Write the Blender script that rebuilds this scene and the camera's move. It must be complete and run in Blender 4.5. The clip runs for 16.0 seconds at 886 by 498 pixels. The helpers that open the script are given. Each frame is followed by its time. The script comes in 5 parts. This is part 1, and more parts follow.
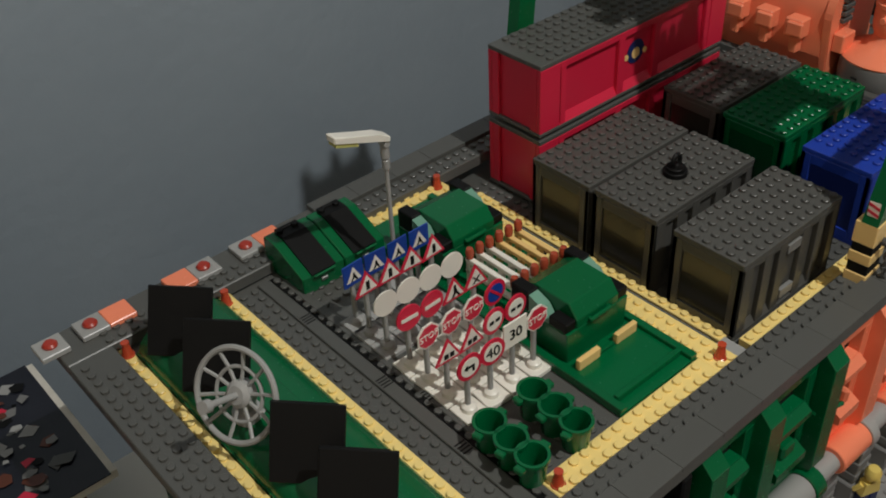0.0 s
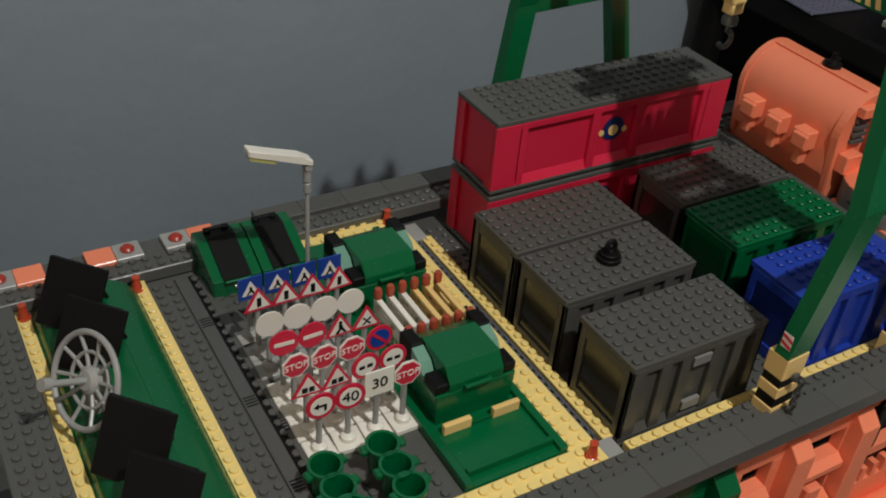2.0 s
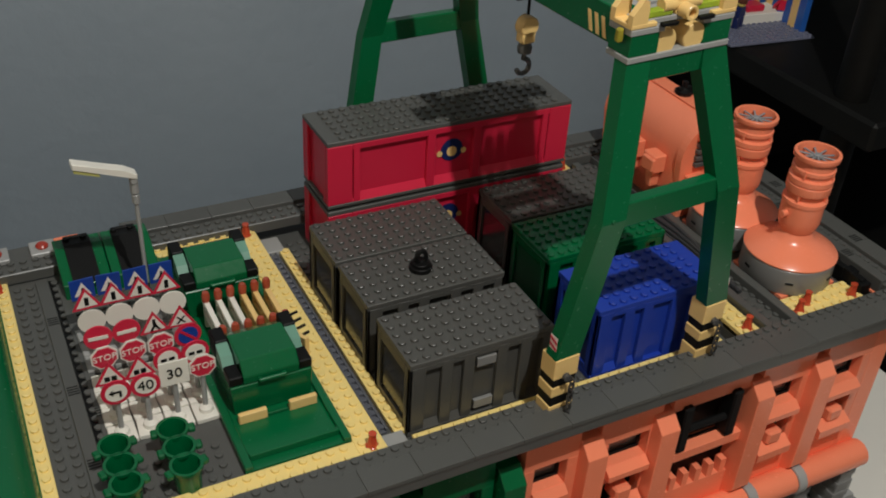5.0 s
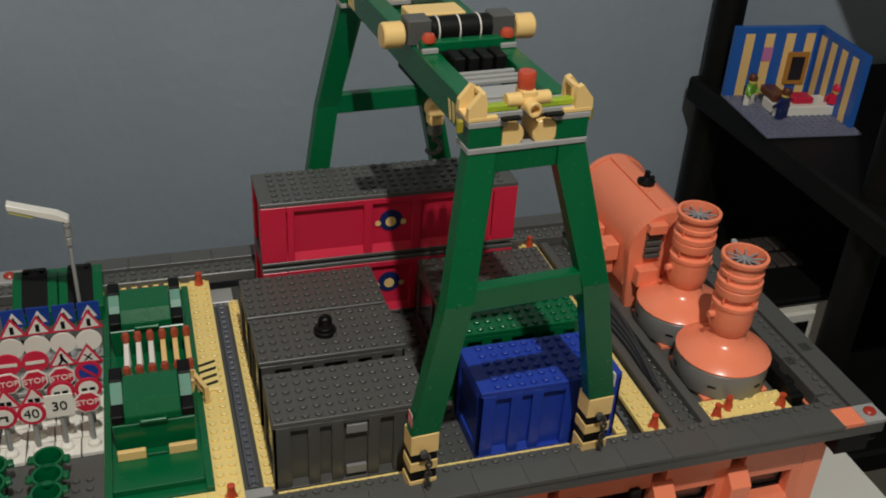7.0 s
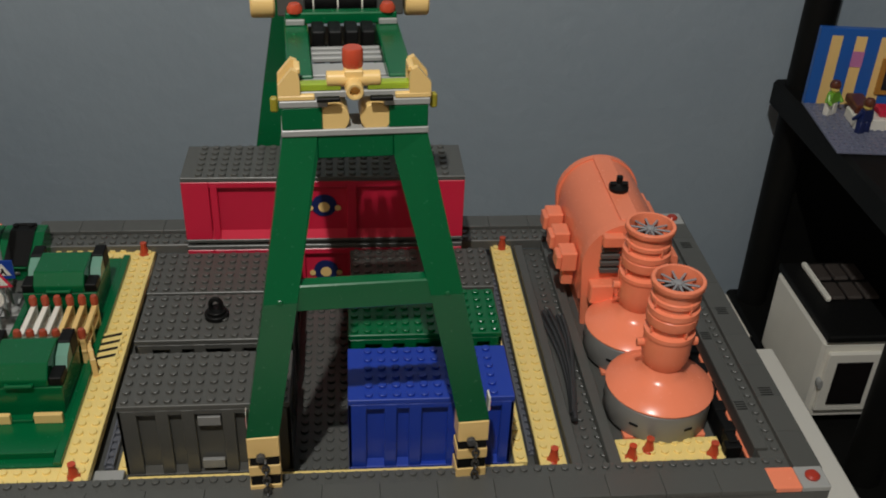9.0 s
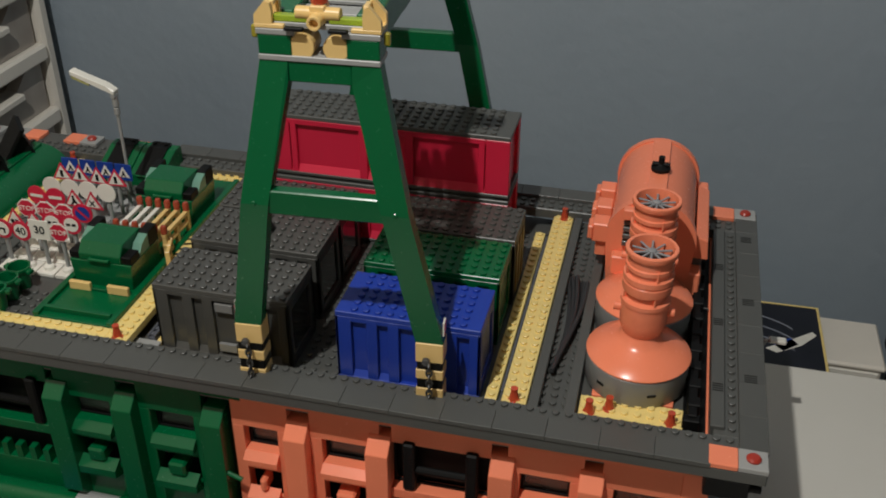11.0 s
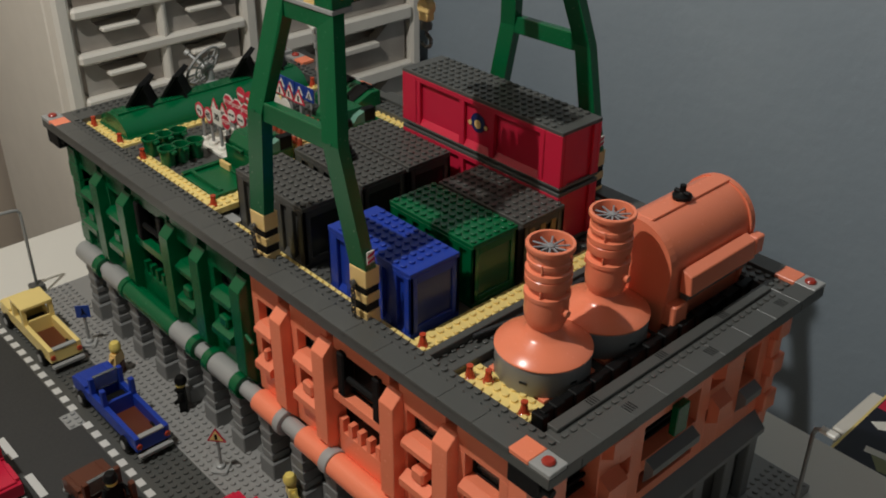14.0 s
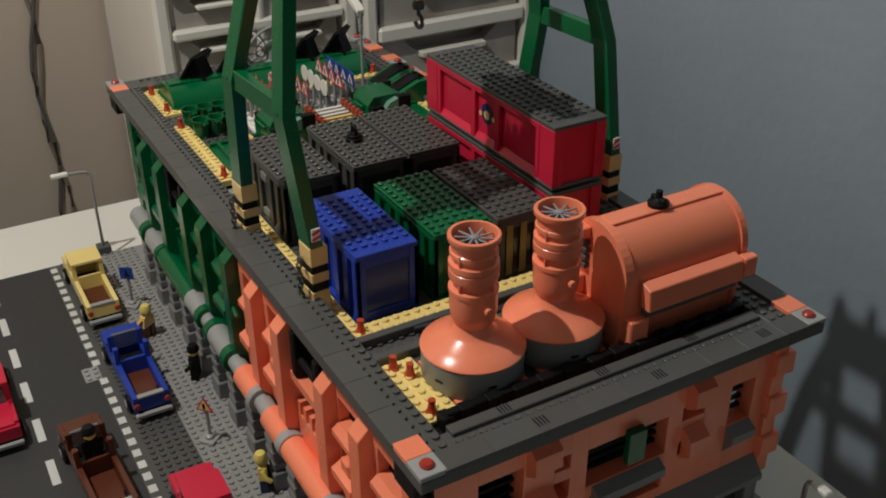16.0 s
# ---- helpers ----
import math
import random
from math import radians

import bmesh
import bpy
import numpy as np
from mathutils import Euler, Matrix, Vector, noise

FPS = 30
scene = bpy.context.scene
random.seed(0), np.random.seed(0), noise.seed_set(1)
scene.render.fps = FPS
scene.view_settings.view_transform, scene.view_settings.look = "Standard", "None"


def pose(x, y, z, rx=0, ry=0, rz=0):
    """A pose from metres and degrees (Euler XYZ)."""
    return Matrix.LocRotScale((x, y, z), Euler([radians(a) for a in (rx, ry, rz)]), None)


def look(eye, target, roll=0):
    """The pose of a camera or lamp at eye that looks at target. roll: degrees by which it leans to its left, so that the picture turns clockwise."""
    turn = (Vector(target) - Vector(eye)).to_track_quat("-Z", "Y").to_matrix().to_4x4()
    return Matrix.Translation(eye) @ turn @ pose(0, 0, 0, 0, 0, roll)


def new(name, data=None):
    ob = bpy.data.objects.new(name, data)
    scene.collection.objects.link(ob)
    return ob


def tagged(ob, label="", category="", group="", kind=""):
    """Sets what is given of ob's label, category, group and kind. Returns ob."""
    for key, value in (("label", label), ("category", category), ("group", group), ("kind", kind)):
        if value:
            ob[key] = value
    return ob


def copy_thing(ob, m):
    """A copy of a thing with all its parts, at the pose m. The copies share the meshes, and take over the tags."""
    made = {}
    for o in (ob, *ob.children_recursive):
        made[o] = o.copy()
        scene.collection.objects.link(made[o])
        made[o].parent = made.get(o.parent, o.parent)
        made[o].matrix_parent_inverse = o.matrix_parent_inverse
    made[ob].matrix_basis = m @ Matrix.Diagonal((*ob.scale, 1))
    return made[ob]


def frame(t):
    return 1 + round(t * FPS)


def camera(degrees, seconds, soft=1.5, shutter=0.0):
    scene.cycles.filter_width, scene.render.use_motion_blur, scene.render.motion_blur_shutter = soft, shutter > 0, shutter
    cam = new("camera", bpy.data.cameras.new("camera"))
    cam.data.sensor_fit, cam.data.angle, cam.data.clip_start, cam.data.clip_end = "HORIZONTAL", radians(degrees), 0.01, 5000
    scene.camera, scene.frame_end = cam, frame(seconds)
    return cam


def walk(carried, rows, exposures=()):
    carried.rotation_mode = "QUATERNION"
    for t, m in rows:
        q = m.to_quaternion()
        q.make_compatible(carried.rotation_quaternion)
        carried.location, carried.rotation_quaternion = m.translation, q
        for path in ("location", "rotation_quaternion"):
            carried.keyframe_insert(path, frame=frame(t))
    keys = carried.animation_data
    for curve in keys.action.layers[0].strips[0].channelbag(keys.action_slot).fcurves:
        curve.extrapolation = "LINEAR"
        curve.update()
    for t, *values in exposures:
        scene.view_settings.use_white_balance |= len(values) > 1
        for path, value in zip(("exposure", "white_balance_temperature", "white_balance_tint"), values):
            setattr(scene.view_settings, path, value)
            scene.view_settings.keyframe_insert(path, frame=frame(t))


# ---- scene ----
cam = camera(47.9, 16.0, soft=1.9)
PATH = [
    (0, (-0.39040, -0.21978, 0.38271), (-0.22863, -0.02232, 0.18973), -3.24),
    (0.5, (-0.37200, -0.23339, 0.38709), (-0.21823, -0.02838, 0.19545), -1.63),
    (1, (-0.35687, -0.24499, 0.38513), (-0.20594, -0.03319, 0.19869), 2.34),
    (1.5, (-0.32566, -0.25573, 0.39136), (-0.17977, -0.03736, 0.20852), 4.67),
    (2, (-0.29886, -0.26919, 0.38584), (-0.15783, -0.05033, 0.19980), 5.32),
    (2.5, (-0.27843, -0.28549, 0.38680), (-0.14068, -0.06612, 0.19892), 5.14),
    (3, (-0.27409, -0.29221, 0.39010), (-0.12820, -0.07662, 0.20399), 4.42),
    (3.5, (-0.27282, -0.29892, 0.39626), (-0.11514, -0.08558, 0.21732), 3.78),
    (4, (-0.25599, -0.31444, 0.40008), (-0.10242, -0.09811, 0.22115), 3.85),
    (6.5, (-0.08884, -0.45894, 0.43336), (0.00089, -0.20266, 0.26403), 3.40),
    (7, (-0.05121, -0.44892, 0.43754), (0.03460, -0.18867, 0.27230), 3.45),
    (7.5, (0.00439, -0.44410, 0.43280), (0.07590, -0.17984, 0.26711), 3.24),
    (8, (0.05592, -0.44153, 0.42657), (0.11015, -0.17714, 0.25464), 3.05),
    (8.5, (0.09451, -0.43416, 0.42389), (0.13914, -0.16840, 0.25133), 2.78),
    (9, (0.13261, -0.43473, 0.42013), (0.16093, -0.16540, 0.24965), 2.34),
    (11.5, (0.37106, -0.49976, 0.41586), (0.29122, -0.23893, 0.24855), 0.16),
    (12, (0.43100, -0.46338, 0.41655), (0.33484, -0.20685, 0.25119), 0.49),
    (12.5, (0.49069, -0.42366, 0.42111), (0.36668, -0.18054, 0.25404), 1.72),
    (13, (0.55166, -0.40453, 0.42053), (0.39714, -0.17779, 0.25587), 1.61),
    (13.5, (0.62411, -0.38930, 0.42548), (0.43894, -0.18655, 0.26116), 1.70),
    (14, (0.67173, -0.38190, 0.41657), (0.46962, -0.19561, 0.25271), 0.50),
    (14.5, (0.72126, -0.35816, 0.40127), (0.51441, -0.17849, 0.23595), -0.47),
    (15, (0.74199, -0.31537, 0.39676), (0.52865, -0.14171, 0.23327), 0.98),
    (15.5, (0.74524, -0.25602, 0.39089), (0.51837, -0.10081, 0.22706), 0.40),
    (16, (0.75478, -0.23508, 0.38408), (0.51395, -0.09773, 0.22428), -0.23),
]
walk(cam, [(t, look(eye, target, roll)) for t, eye, target, roll in PATH], exposures=((0.0, 0.0), (13.0, 0.0), (16.0, 0.1)))

# ---- scale: one stud pitch of the bricks ----
U = 0.008

# ---- world, lamp, exposure ----
world = bpy.data.worlds.new("world")
scene.world = world
world.use_nodes = True
world.node_tree.nodes["Background"].inputs[0].default_value = (0.30, 0.32, 0.36, 1)
world.node_tree.nodes["Background"].inputs[1].default_value = 0.006

LAMP = Vector((1.7, -73.4, 153)) * U
bulb = bpy.data.lights.new("ceiling_bulb", "POINT")
bulb.energy = 44.5
bulb.shadow_soft_size = 0.014
bulb.color = (1.0, 0.99, 0.94)
bulb_ob = new("ceiling_bulb", bulb)
bulb_ob.location = LAMP


# ---- materials ----
def nodes_of(m):
    m.use_nodes = True
    t = m.node_tree
    return t, t.nodes, t.nodes["Principled BSDF"]


def plastic(name, col, rough=0.28, vary=0.07, bump=0.03, alpha=0.0, metal=0.0):
    """Moulded plastic: slight tone change from piece to piece, handling scuffs in the gloss, faint surface waviness."""
    m = bpy.data.materials.new(name)
    t, n, p = nodes_of(m)
    tc = n.new("ShaderNodeTexCoord")
    big = n.new("ShaderNodeTexNoise"); big.inputs["Scale"].default_value = 35; big.inputs["Detail"].default_value = 3
    fine = n.new("ShaderNodeTexNoise"); fine.inputs["Scale"].default_value = 420; fine.inputs["Detail"].default_value = 4
    t.links.new(tc.outputs["Object"], big.inputs["Vector"])
    t.links.new(tc.outputs["Object"], fine.inputs["Vector"])
    info = n.new("ShaderNodeObjectInfo")
    add = n.new("ShaderNodeMath"); add.operation = "ADD"
    t.links.new(info.outputs["Random"], add.inputs[0]); t.links.new(big.outputs["Fac"], add.inputs[1])
    mr = n.new("ShaderNodeMapRange")
    mr.inputs[1].default_value, mr.inputs[2].default_value = 0.2, 1.6
    mr.inputs[3].default_value, mr.inputs[4].default_value = 1 - vary, 1 + vary
    t.links.new(add.outputs[0], mr.inputs[0])
    hsv = n.new("ShaderNodeHueSaturation"); hsv.inputs["Color"].default_value = (*col, 1)
    t.links.new(mr.outputs[0], hsv.inputs["Value"])
    t.links.new(hsv.outputs["Color"], p.inputs["Base Color"])
    r = n.new("ShaderNodeMapRange")
    r.inputs[1].default_value, r.inputs[2].default_value = 0.3, 0.7
    r.inputs[3].default_value, r.inputs[4].default_value = rough * 0.92, rough * 1.15
    t.links.new(fine.outputs["Fac"], r.inputs[0])
    t.links.new(r.outputs[0], p.inputs["Roughness"])
    b = n.new("ShaderNodeBump"); b.inputs["Strength"].default_value = bump; b.inputs["Distance"].default_value = 0.0004
    t.links.new(big.outputs["Fac"], b.inputs["Height"])
    t.links.new(b.outputs["Normal"], p.inputs["Normal"])
    p.inputs["Metallic"].default_value = metal
    p.inputs["IOR"].default_value = 1.5
    if alpha:
        p.inputs["Transmission Weight"].default_value = alpha
    return m


def surface(name, cols, scale, rough=0.8, bump=0.2, detail=6, stretch=(1, 1, 1), dist=0.002):
    """Matt surface blended from two tones by noise at two scales."""
    m = bpy.data.materials.new(name)
    t, n, p = nodes_of(m)
    tc = n.new("ShaderNodeTexCoord")
    mp = n.new("ShaderNodeMapping"); mp.inputs["Scale"].default_value = stretch
    t.links.new(tc.outputs["Object"], mp.inputs["Vector"])
    a = n.new("ShaderNodeTexNoise"); a.inputs["Scale"].default_value = scale; a.inputs["Detail"].default_value = detail
    f = n.new("ShaderNodeTexNoise"); f.inputs["Scale"].default_value = scale * 22; f.inputs["Detail"].default_value = 3
    t.links.new(mp.outputs[0], a.inputs["Vector"]); t.links.new(mp.outputs[0], f.inputs["Vector"])
    ramp = n.new("ShaderNodeValToRGB")
    ramp.color_ramp.elements[0].position, ramp.color_ramp.elements[1].position = 0.32, 0.68
    ramp.color_ramp.elements[0].color, ramp.color_ramp.elements[1].color = (*cols[0], 1), (*cols[1], 1)
    t.links.new(a.outputs["Fac"], ramp.inputs[0])
    t.links.new(ramp.outputs[0], p.inputs["Base Color"])
    p.inputs["Roughness"].default_value = rough
    s = n.new("ShaderNodeMath"); s.operation = "ADD"
    t.links.new(a.outputs["Fac"], s.inputs[0]); t.links.new(f.outputs["Fac"], s.inputs[1])
    b = n.new("ShaderNodeBump"); b.inputs["Strength"].default_value = bump; b.inputs["Distance"].default_value = dist
    t.links.new(s.outputs[0], b.inputs["Height"]); t.links.new(b.outputs["Normal"], p.inputs["Normal"])
    return m


GREY = plastic("dark_grey_plastic", (0.085, 0.086, 0.080), 0.36)
GREYC = plastic("container_grey_plastic", (0.075, 0.074, 0.068), 0.36)
LGREY = plastic("light_grey_plastic", (0.34, 0.34, 0.33), 0.32)
BLACK = plastic("black_plastic", (0.005, 0.005, 0.005), 0.5)
RED = plastic("red_plastic", (0.62, 0.018, 0.055), 0.3)
BLACK.node_tree.nodes["Principled BSDF"].inputs["Specular IOR Level"].default_value = 0.2
GREEN = plastic("green_plastic", (0.0, 0.108, 0.034), 0.24)
BLUE = plastic("blue_plastic", (0.012, 0.045, 0.36), 0.42)
YELLOW = plastic("light_yellow_plastic", (0.90, 0.69, 0.25), 0.32)
TAN = plastic("warm_yellow_plastic", (0.84, 0.57, 0.22), 0.3)
ORANGE = plastic("salmon_orange_plastic", (0.95, 0.265, 0.14), 0.24)
WHITE = plastic("white_plastic", (0.80, 0.77, 0.69), 0.3)
BROWN = plastic("reddish_brown_plastic", (0.11, 0.03, 0.014), 0.3)
DBLUE = plastic("dark_blue_plastic", (0.01, 0.02, 0.10), 0.3)
SIGNBLUE = plastic("sign_blue_plastic", (0.01, 0.05, 0.30), 0.3)
PINK = plastic("pink_plastic", (0.55, 0.2, 0.4), 0.3)
BRIGHTGREEN = plastic("bright_green_plastic", (0.20, 0.45, 0.05), 0.3)
FLESH = plastic("doll_yellow_plastic", (0.80, 0.62, 0.16), 0.3)
CLEARRED = plastic("clear_red_plastic", (0.72, 0.10, 0.045), 0.15, alpha=0.35)
LENSRED = plastic("dull_clear_red_plastic", (0.38, 0.035, 0.02), 0.3)
CLEARORANGE = plastic("clear_orange_plastic", (0.55, 0.10, 0.05), 0.15, alpha=0.35)
CLEARLIME = plastic("clear_lime_plastic", (0.50, 0.66, 0.06), 0.12, alpha=0.4)
CLEARSMOKE = plastic("clear_smoke_plastic", (0.30, 0.32, 0.32), 0.1, alpha=0.6)
CHROME = plastic("silver_metal", (0.5, 0.5, 0.5), 0.28, metal=1.0)
FROST = surface("milky_drawer_plastic", ((0.24, 0.19, 0.155), (0.52, 0.48, 0.43)), 7, 0.35, 0.05)
CREAM = plastic("ivory_drawer_frame_plastic", (0.78, 0.73, 0.65), 0.45)
WALLBLUE = surface("blue_grey_wall_paint", ((0.285, 0.34, 0.395), (0.34, 0.395, 0.445)), 2.2, 0.75, 0.3, dist=0.004)
WALLCREAM = surface("beige_wall_paint", ((0.46, 0.385, 0.315), (0.52, 0.44, 0.36)), 2.0, 0.8, 0.12)
# the ceiling is out of view; its colour is kept dark to cut bounced light
CEIL = surface("bounce_damping_ceiling", ((0.11, 0.10, 0.09), (0.13, 0.12, 0.105)), 2.0, 0.85, 0.1)
CARPET = surface("dark_floor_covering", ((0.06, 0.05, 0.045), (0.10, 0.085, 0.07)), 12, 0.95, 0.4)
TABLE = surface("white_laminate", ((0.78, 0.75, 0.68), (0.82, 0.79, 0.72)), 3.0, 0.42, 0.04)
BLACKWOOD = surface("black_shelf_lacquer", ((0.003, 0.003, 0.003), (0.006, 0.006, 0.005)), 8, 0.55, 0.1)
PAPER = surface("paper_edges", ((0.60, 0.57, 0.50), (0.68, 0.65, 0.58)), 60, 0.8, 0.2, stretch=(1, 1, 12))
BLACKWOOD.node_tree.nodes["Principled BSDF"].inputs["Specular IOR Level"].default_value = 0.2
NAVYPRINT = surface("dark_printed_cover", ((0.005, 0.006, 0.012), (0.014, 0.015, 0.024)), 14, 0.3, 0.02)


# ---- mesh helpers (all coordinates in studs) ----
def cbox(bm, x0, x1, y0, y1, z0, z1, c=0.06):
    """A box with chamfered edges."""
    c = min(c, 0.45 * min(x1 - x0, y1 - y0, z1 - z0))
    X, Y, Z = (x0, x1), (y0, y1), (z0, z1)
    v = {}
    for i in (0, 1):
        for j in (0, 1):
            for k in (0, 1):
                sx, sy, sz = (c if i == 0 else -c), (c if j == 0 else -c), (c if k == 0 else -c)
                v[i, j, k, 0] = bm.verts.new((X[i], Y[j] + sy, Z[k] + sz))
                v[i, j, k, 1] = bm.verts.new((X[i] + sx, Y[j], Z[k] + sz))
                v[i, j, k, 2] = bm.verts.new((X[i] + sx, Y[j] + sy, Z[k]))
    cyc = ((0, 0), (1, 0), (1, 1), (0, 1))
    for s in (0, 1):
        bm.faces.new([v[s, a, b, 0] for a, b in cyc])
        bm.faces.new([v[a, s, b, 1] for a, b in cyc])
        bm.faces.new([v[a, b, s, 2] for a, b in cyc])
    for a in (0, 1):
        for b in (0, 1):
            bm.faces.new((v[0, a, b, 1], v[1, a, b, 1], v[1, a, b, 2], v[0, a, b, 2]))
            bm.faces.new((v[a, 0, b, 0], v[a, 1, b, 0], v[a, 1, b, 2], v[a, 0, b, 2]))
            bm.faces.new((v[a, b, 0, 0], v[a, b, 1, 0], v[a, b, 1, 1], v[a, b, 0, 1]))
    for i in (0, 1):
        for j in (0, 1):
            for k in (0, 1):
                bm.faces.new([v[i, j, k, q] for q in (0, 1, 2)])


AX = {"z": Matrix(), "x": Matrix.Rotation(radians(90), 4, "Y"), "y": Matrix.Rotation(radians(-90), 4, "X")}


def lathe(bm, prof, at=(0, 0, 0), axis="z", n=24, m=None):
    """A turned shape: prof is a list of (radius, height) along the axis."""
    m = Matrix.Translation(at) @ (m if m is not None else AX[axis])
    rings = []
    for r, h in prof:
        if r < 1e-6:
            rings.append([bm.verts.new(m @ Vector((0, 0, h)))])
        else:
            rings.append([bm.verts.new(m @ Vector((r * math.cos(2 * math.pi * i / n), r * math.sin(2 * math.pi * i / n), h))) for i in range(n)])
    for a, b in zip(rings, rings[1:]):
        for i in range(n):
            j = (i + 1) % n
            if len(a) == 1 and len(b) > 1:
                bm.faces.new((a[0], b[i], b[j]))
            elif len(b) == 1 and len(a) > 1:
                bm.faces.new((a[i], a[j], b[0]))
            elif len(a) > 1:
                bm.faces.new((a[i], a[j], b[j], b[i]))


def cyl(bm, at, r, h, axis="z", n=20, e=0.05):
    """A closed cylinder with eased rims that starts at at and runs h along the axis."""
    lathe(bm, [(0, 0), (r - e, 0), (r, e), (r, h - e), (r - e, h), (0, h)], at, axis, n)


def prism(bm, poly, axis, a0, a1):
    """A flat outline (u, v) pushed from a0 to a1 along the axis: x takes (y, z), y takes (x, z), z takes (x, y)."""
    def at(u, v, w):
        return {"x": (w, u, v), "y": (u, w, v), "z": (u, v, w)}[axis]
    A = [bm.verts.new(at(u, v, a0)) for u, v in poly]
    B = [bm.verts.new(at(u, v, a1)) for u, v in poly]
    bm.faces.new(A), bm.faces.new(B)
    for i in range(len(poly)):
        j = (i + 1) % len(poly)
        bm.faces.new((A[i], A[j], B[j], B[i]))


def tube(bm, pts, r, n=8):
    """A round rod along a run of points."""
    pts = [Vector(p) for p in pts]
    rings = []
    for i, p in enumerate(pts):
        d = (pts[min(i + 1, len(pts) - 1)] - pts[max(i - 1, 0)]).normalized()
        q = d.to_track_quat("Z", "Y").to_matrix()
        rings.append([bm.verts.new(p + q @ Vector((r * math.cos(2 * math.pi * k / n), r * math.sin(2 * math.pi * k / n), 0))) for k in range(n)])
    for a, b in zip(rings, rings[1:]):
        for i in range(n):
            bm.faces.new((a[i], a[(i + 1) % n], b[(i + 1) % n], b[i]))
    bm.faces.new(rings[0]), bm.faces.new(rings[-1])


def studs(bm, x0, x1, y0, y1, z, n=10, skip=None):
    """Studs at pitch 1 on the rectangle."""
    for i in range(int(round(x1 - x0))):
        for j in range(int(round(y1 - y0))):
            x, y = x0 + i + 0.5, y0 + j + 0.5
            if skip and skip(x, y):
                continue
            lo = [bm.verts.new((x + 0.3 * math.cos(2 * math.pi * k / n), y + 0.3 * math.sin(2 * math.pi * k / n), z)) for k in range(n)]
            mid = [bm.verts.new((v.co.x, v.co.y, z + 0.18)) for v in lo]
            top = [bm.verts.new((x + (v.co.x - x) * 0.88, y + (v.co.y - y) * 0.88, z + 0.21)) for v in lo]
            for k in range(n):
                l = (k + 1) % n
                bm.faces.new((lo[k], lo[l], mid[l], mid[k]))
                bm.faces.new((mid[k], mid[l], top[l], top[k]))
            bm.faces.new(top)


def plate(bm, x0, x1, y0, y1, z0, z1, stud=True, c=0.05):
    cbox(bm, x0, x1, y0, y1, z0, z1, c)
    if stud:
        studs(bm, x0, x1, y0, y1, z1)


def mesh_of(name, bm, material, smooth=False):
    for v in bm.verts:
        v.co *= U
    bmesh.ops.recalc_face_normals(bm, faces=bm.faces)
    me = bpy.data.meshes.new(name)
    bm.to_mesh(me)
    bm.free()
    me.materials.append(material)
    if smooth:
        me.shade_smooth()
        me.set_sharp_from_angle(angle=radians(38))
    return me


def part(name, bm, material, parent=None, label="", smooth=False):
    """Links a bmesh as one mesh object under a thing or a part."""
    ob = new(name, mesh_of(name, bm, material, smooth))
    if parent is not None:
        ob.parent = parent
    if label:
        ob["label"] = label
    return ob


def thing(name, label, category, x=0, y=0, z=0, rz=0, group="", kind=""):
    ob = new(name)
    ob.empty_display_size = 0.01
    ob.matrix_basis = pose(x * U, y * U, z * U, 0, 0, rz)
    return tagged(ob, label, category, group, kind)


def B(f, *a, **k):
    """A fresh bmesh with one shape in it."""
    bm = bmesh.new()
    f(bm, *a, **k)
    return bm


def many(shapes):
    bm = bmesh.new()
    for f, a in shapes:
        f(bm, *a)
    return bm


def writing(text, size, material, parent, m, name="lettering"):
    """Letters of the built-in font as a thin solid; size is the letter height in studs."""
    cu = bpy.data.curves.new(name, "FONT")
    cu.body, cu.size, cu.align_x, cu.align_y, cu.extrude = text, size * U * 1.35, "CENTER", "CENTER", 0.02 * U
    tmp = bpy.data.objects.new(name, cu)
    me = bpy.data.meshes.new_from_object(tmp)
    bpy.data.objects.remove(tmp)
    bpy.data.curves.remove(cu)
    me.materials.clear()
    me.materials.append(material)
    ob = new(name, me)
    ob.parent = parent
    ob.matrix_basis = m
    return ob


# ---- the room ----
def slab(name, x0, x1, y0, y1, z0, z1, material, label, category):
    return tagged(part(name, B(cbox, x0, x1, y0, y1, z0, z1, 0.02), material), label, category, kind="structure")


slab("wall_back", -170, 240, 83, 90, -125, 215, WALLBLUE, "blue-grey painted room wall behind the table", "wall")
slab("wall_left", -112, -105, -330, 90, -125, 215, WALLCREAM, "beige painted side wall behind drawer towers", "wall")
slab("wall_right", 240, 247, -330, 90, -125, 215, WALLBLUE, "blue-grey painted side wall behind black shelving", "wall")
slab("wall_front", -177, 247, -337, -330, -125, 215, WALLCREAM, "plain beige wall closing the room", "wall")
slab("floor", -177, 247, -337, 90, -132, -125, CARPET, "dark carpeted room floor", "floor")
slab("ceiling", -177, 247, -337, 90, 215, 222, CEIL, "unseen ceiling darkened to weaken bounced light", "ceiling")

# ---- table ----
table = thing("table", "white laminate table carrying the brick-built street", "table", 5, -10, -125)
TZ = -28
part("tabletop", B(cbox, -66, 67, -62, 57, TZ - 3 + 125, TZ + 125, 0.25), TABLE, table)
for lx in (-60, 61):
    for ly in (-56, 51):
        part("leg", B(cbox, lx - 2.5, lx + 2.5, ly - 2.5, ly + 2.5, 0, TZ - 3 + 125, 0.2), TABLE, table)

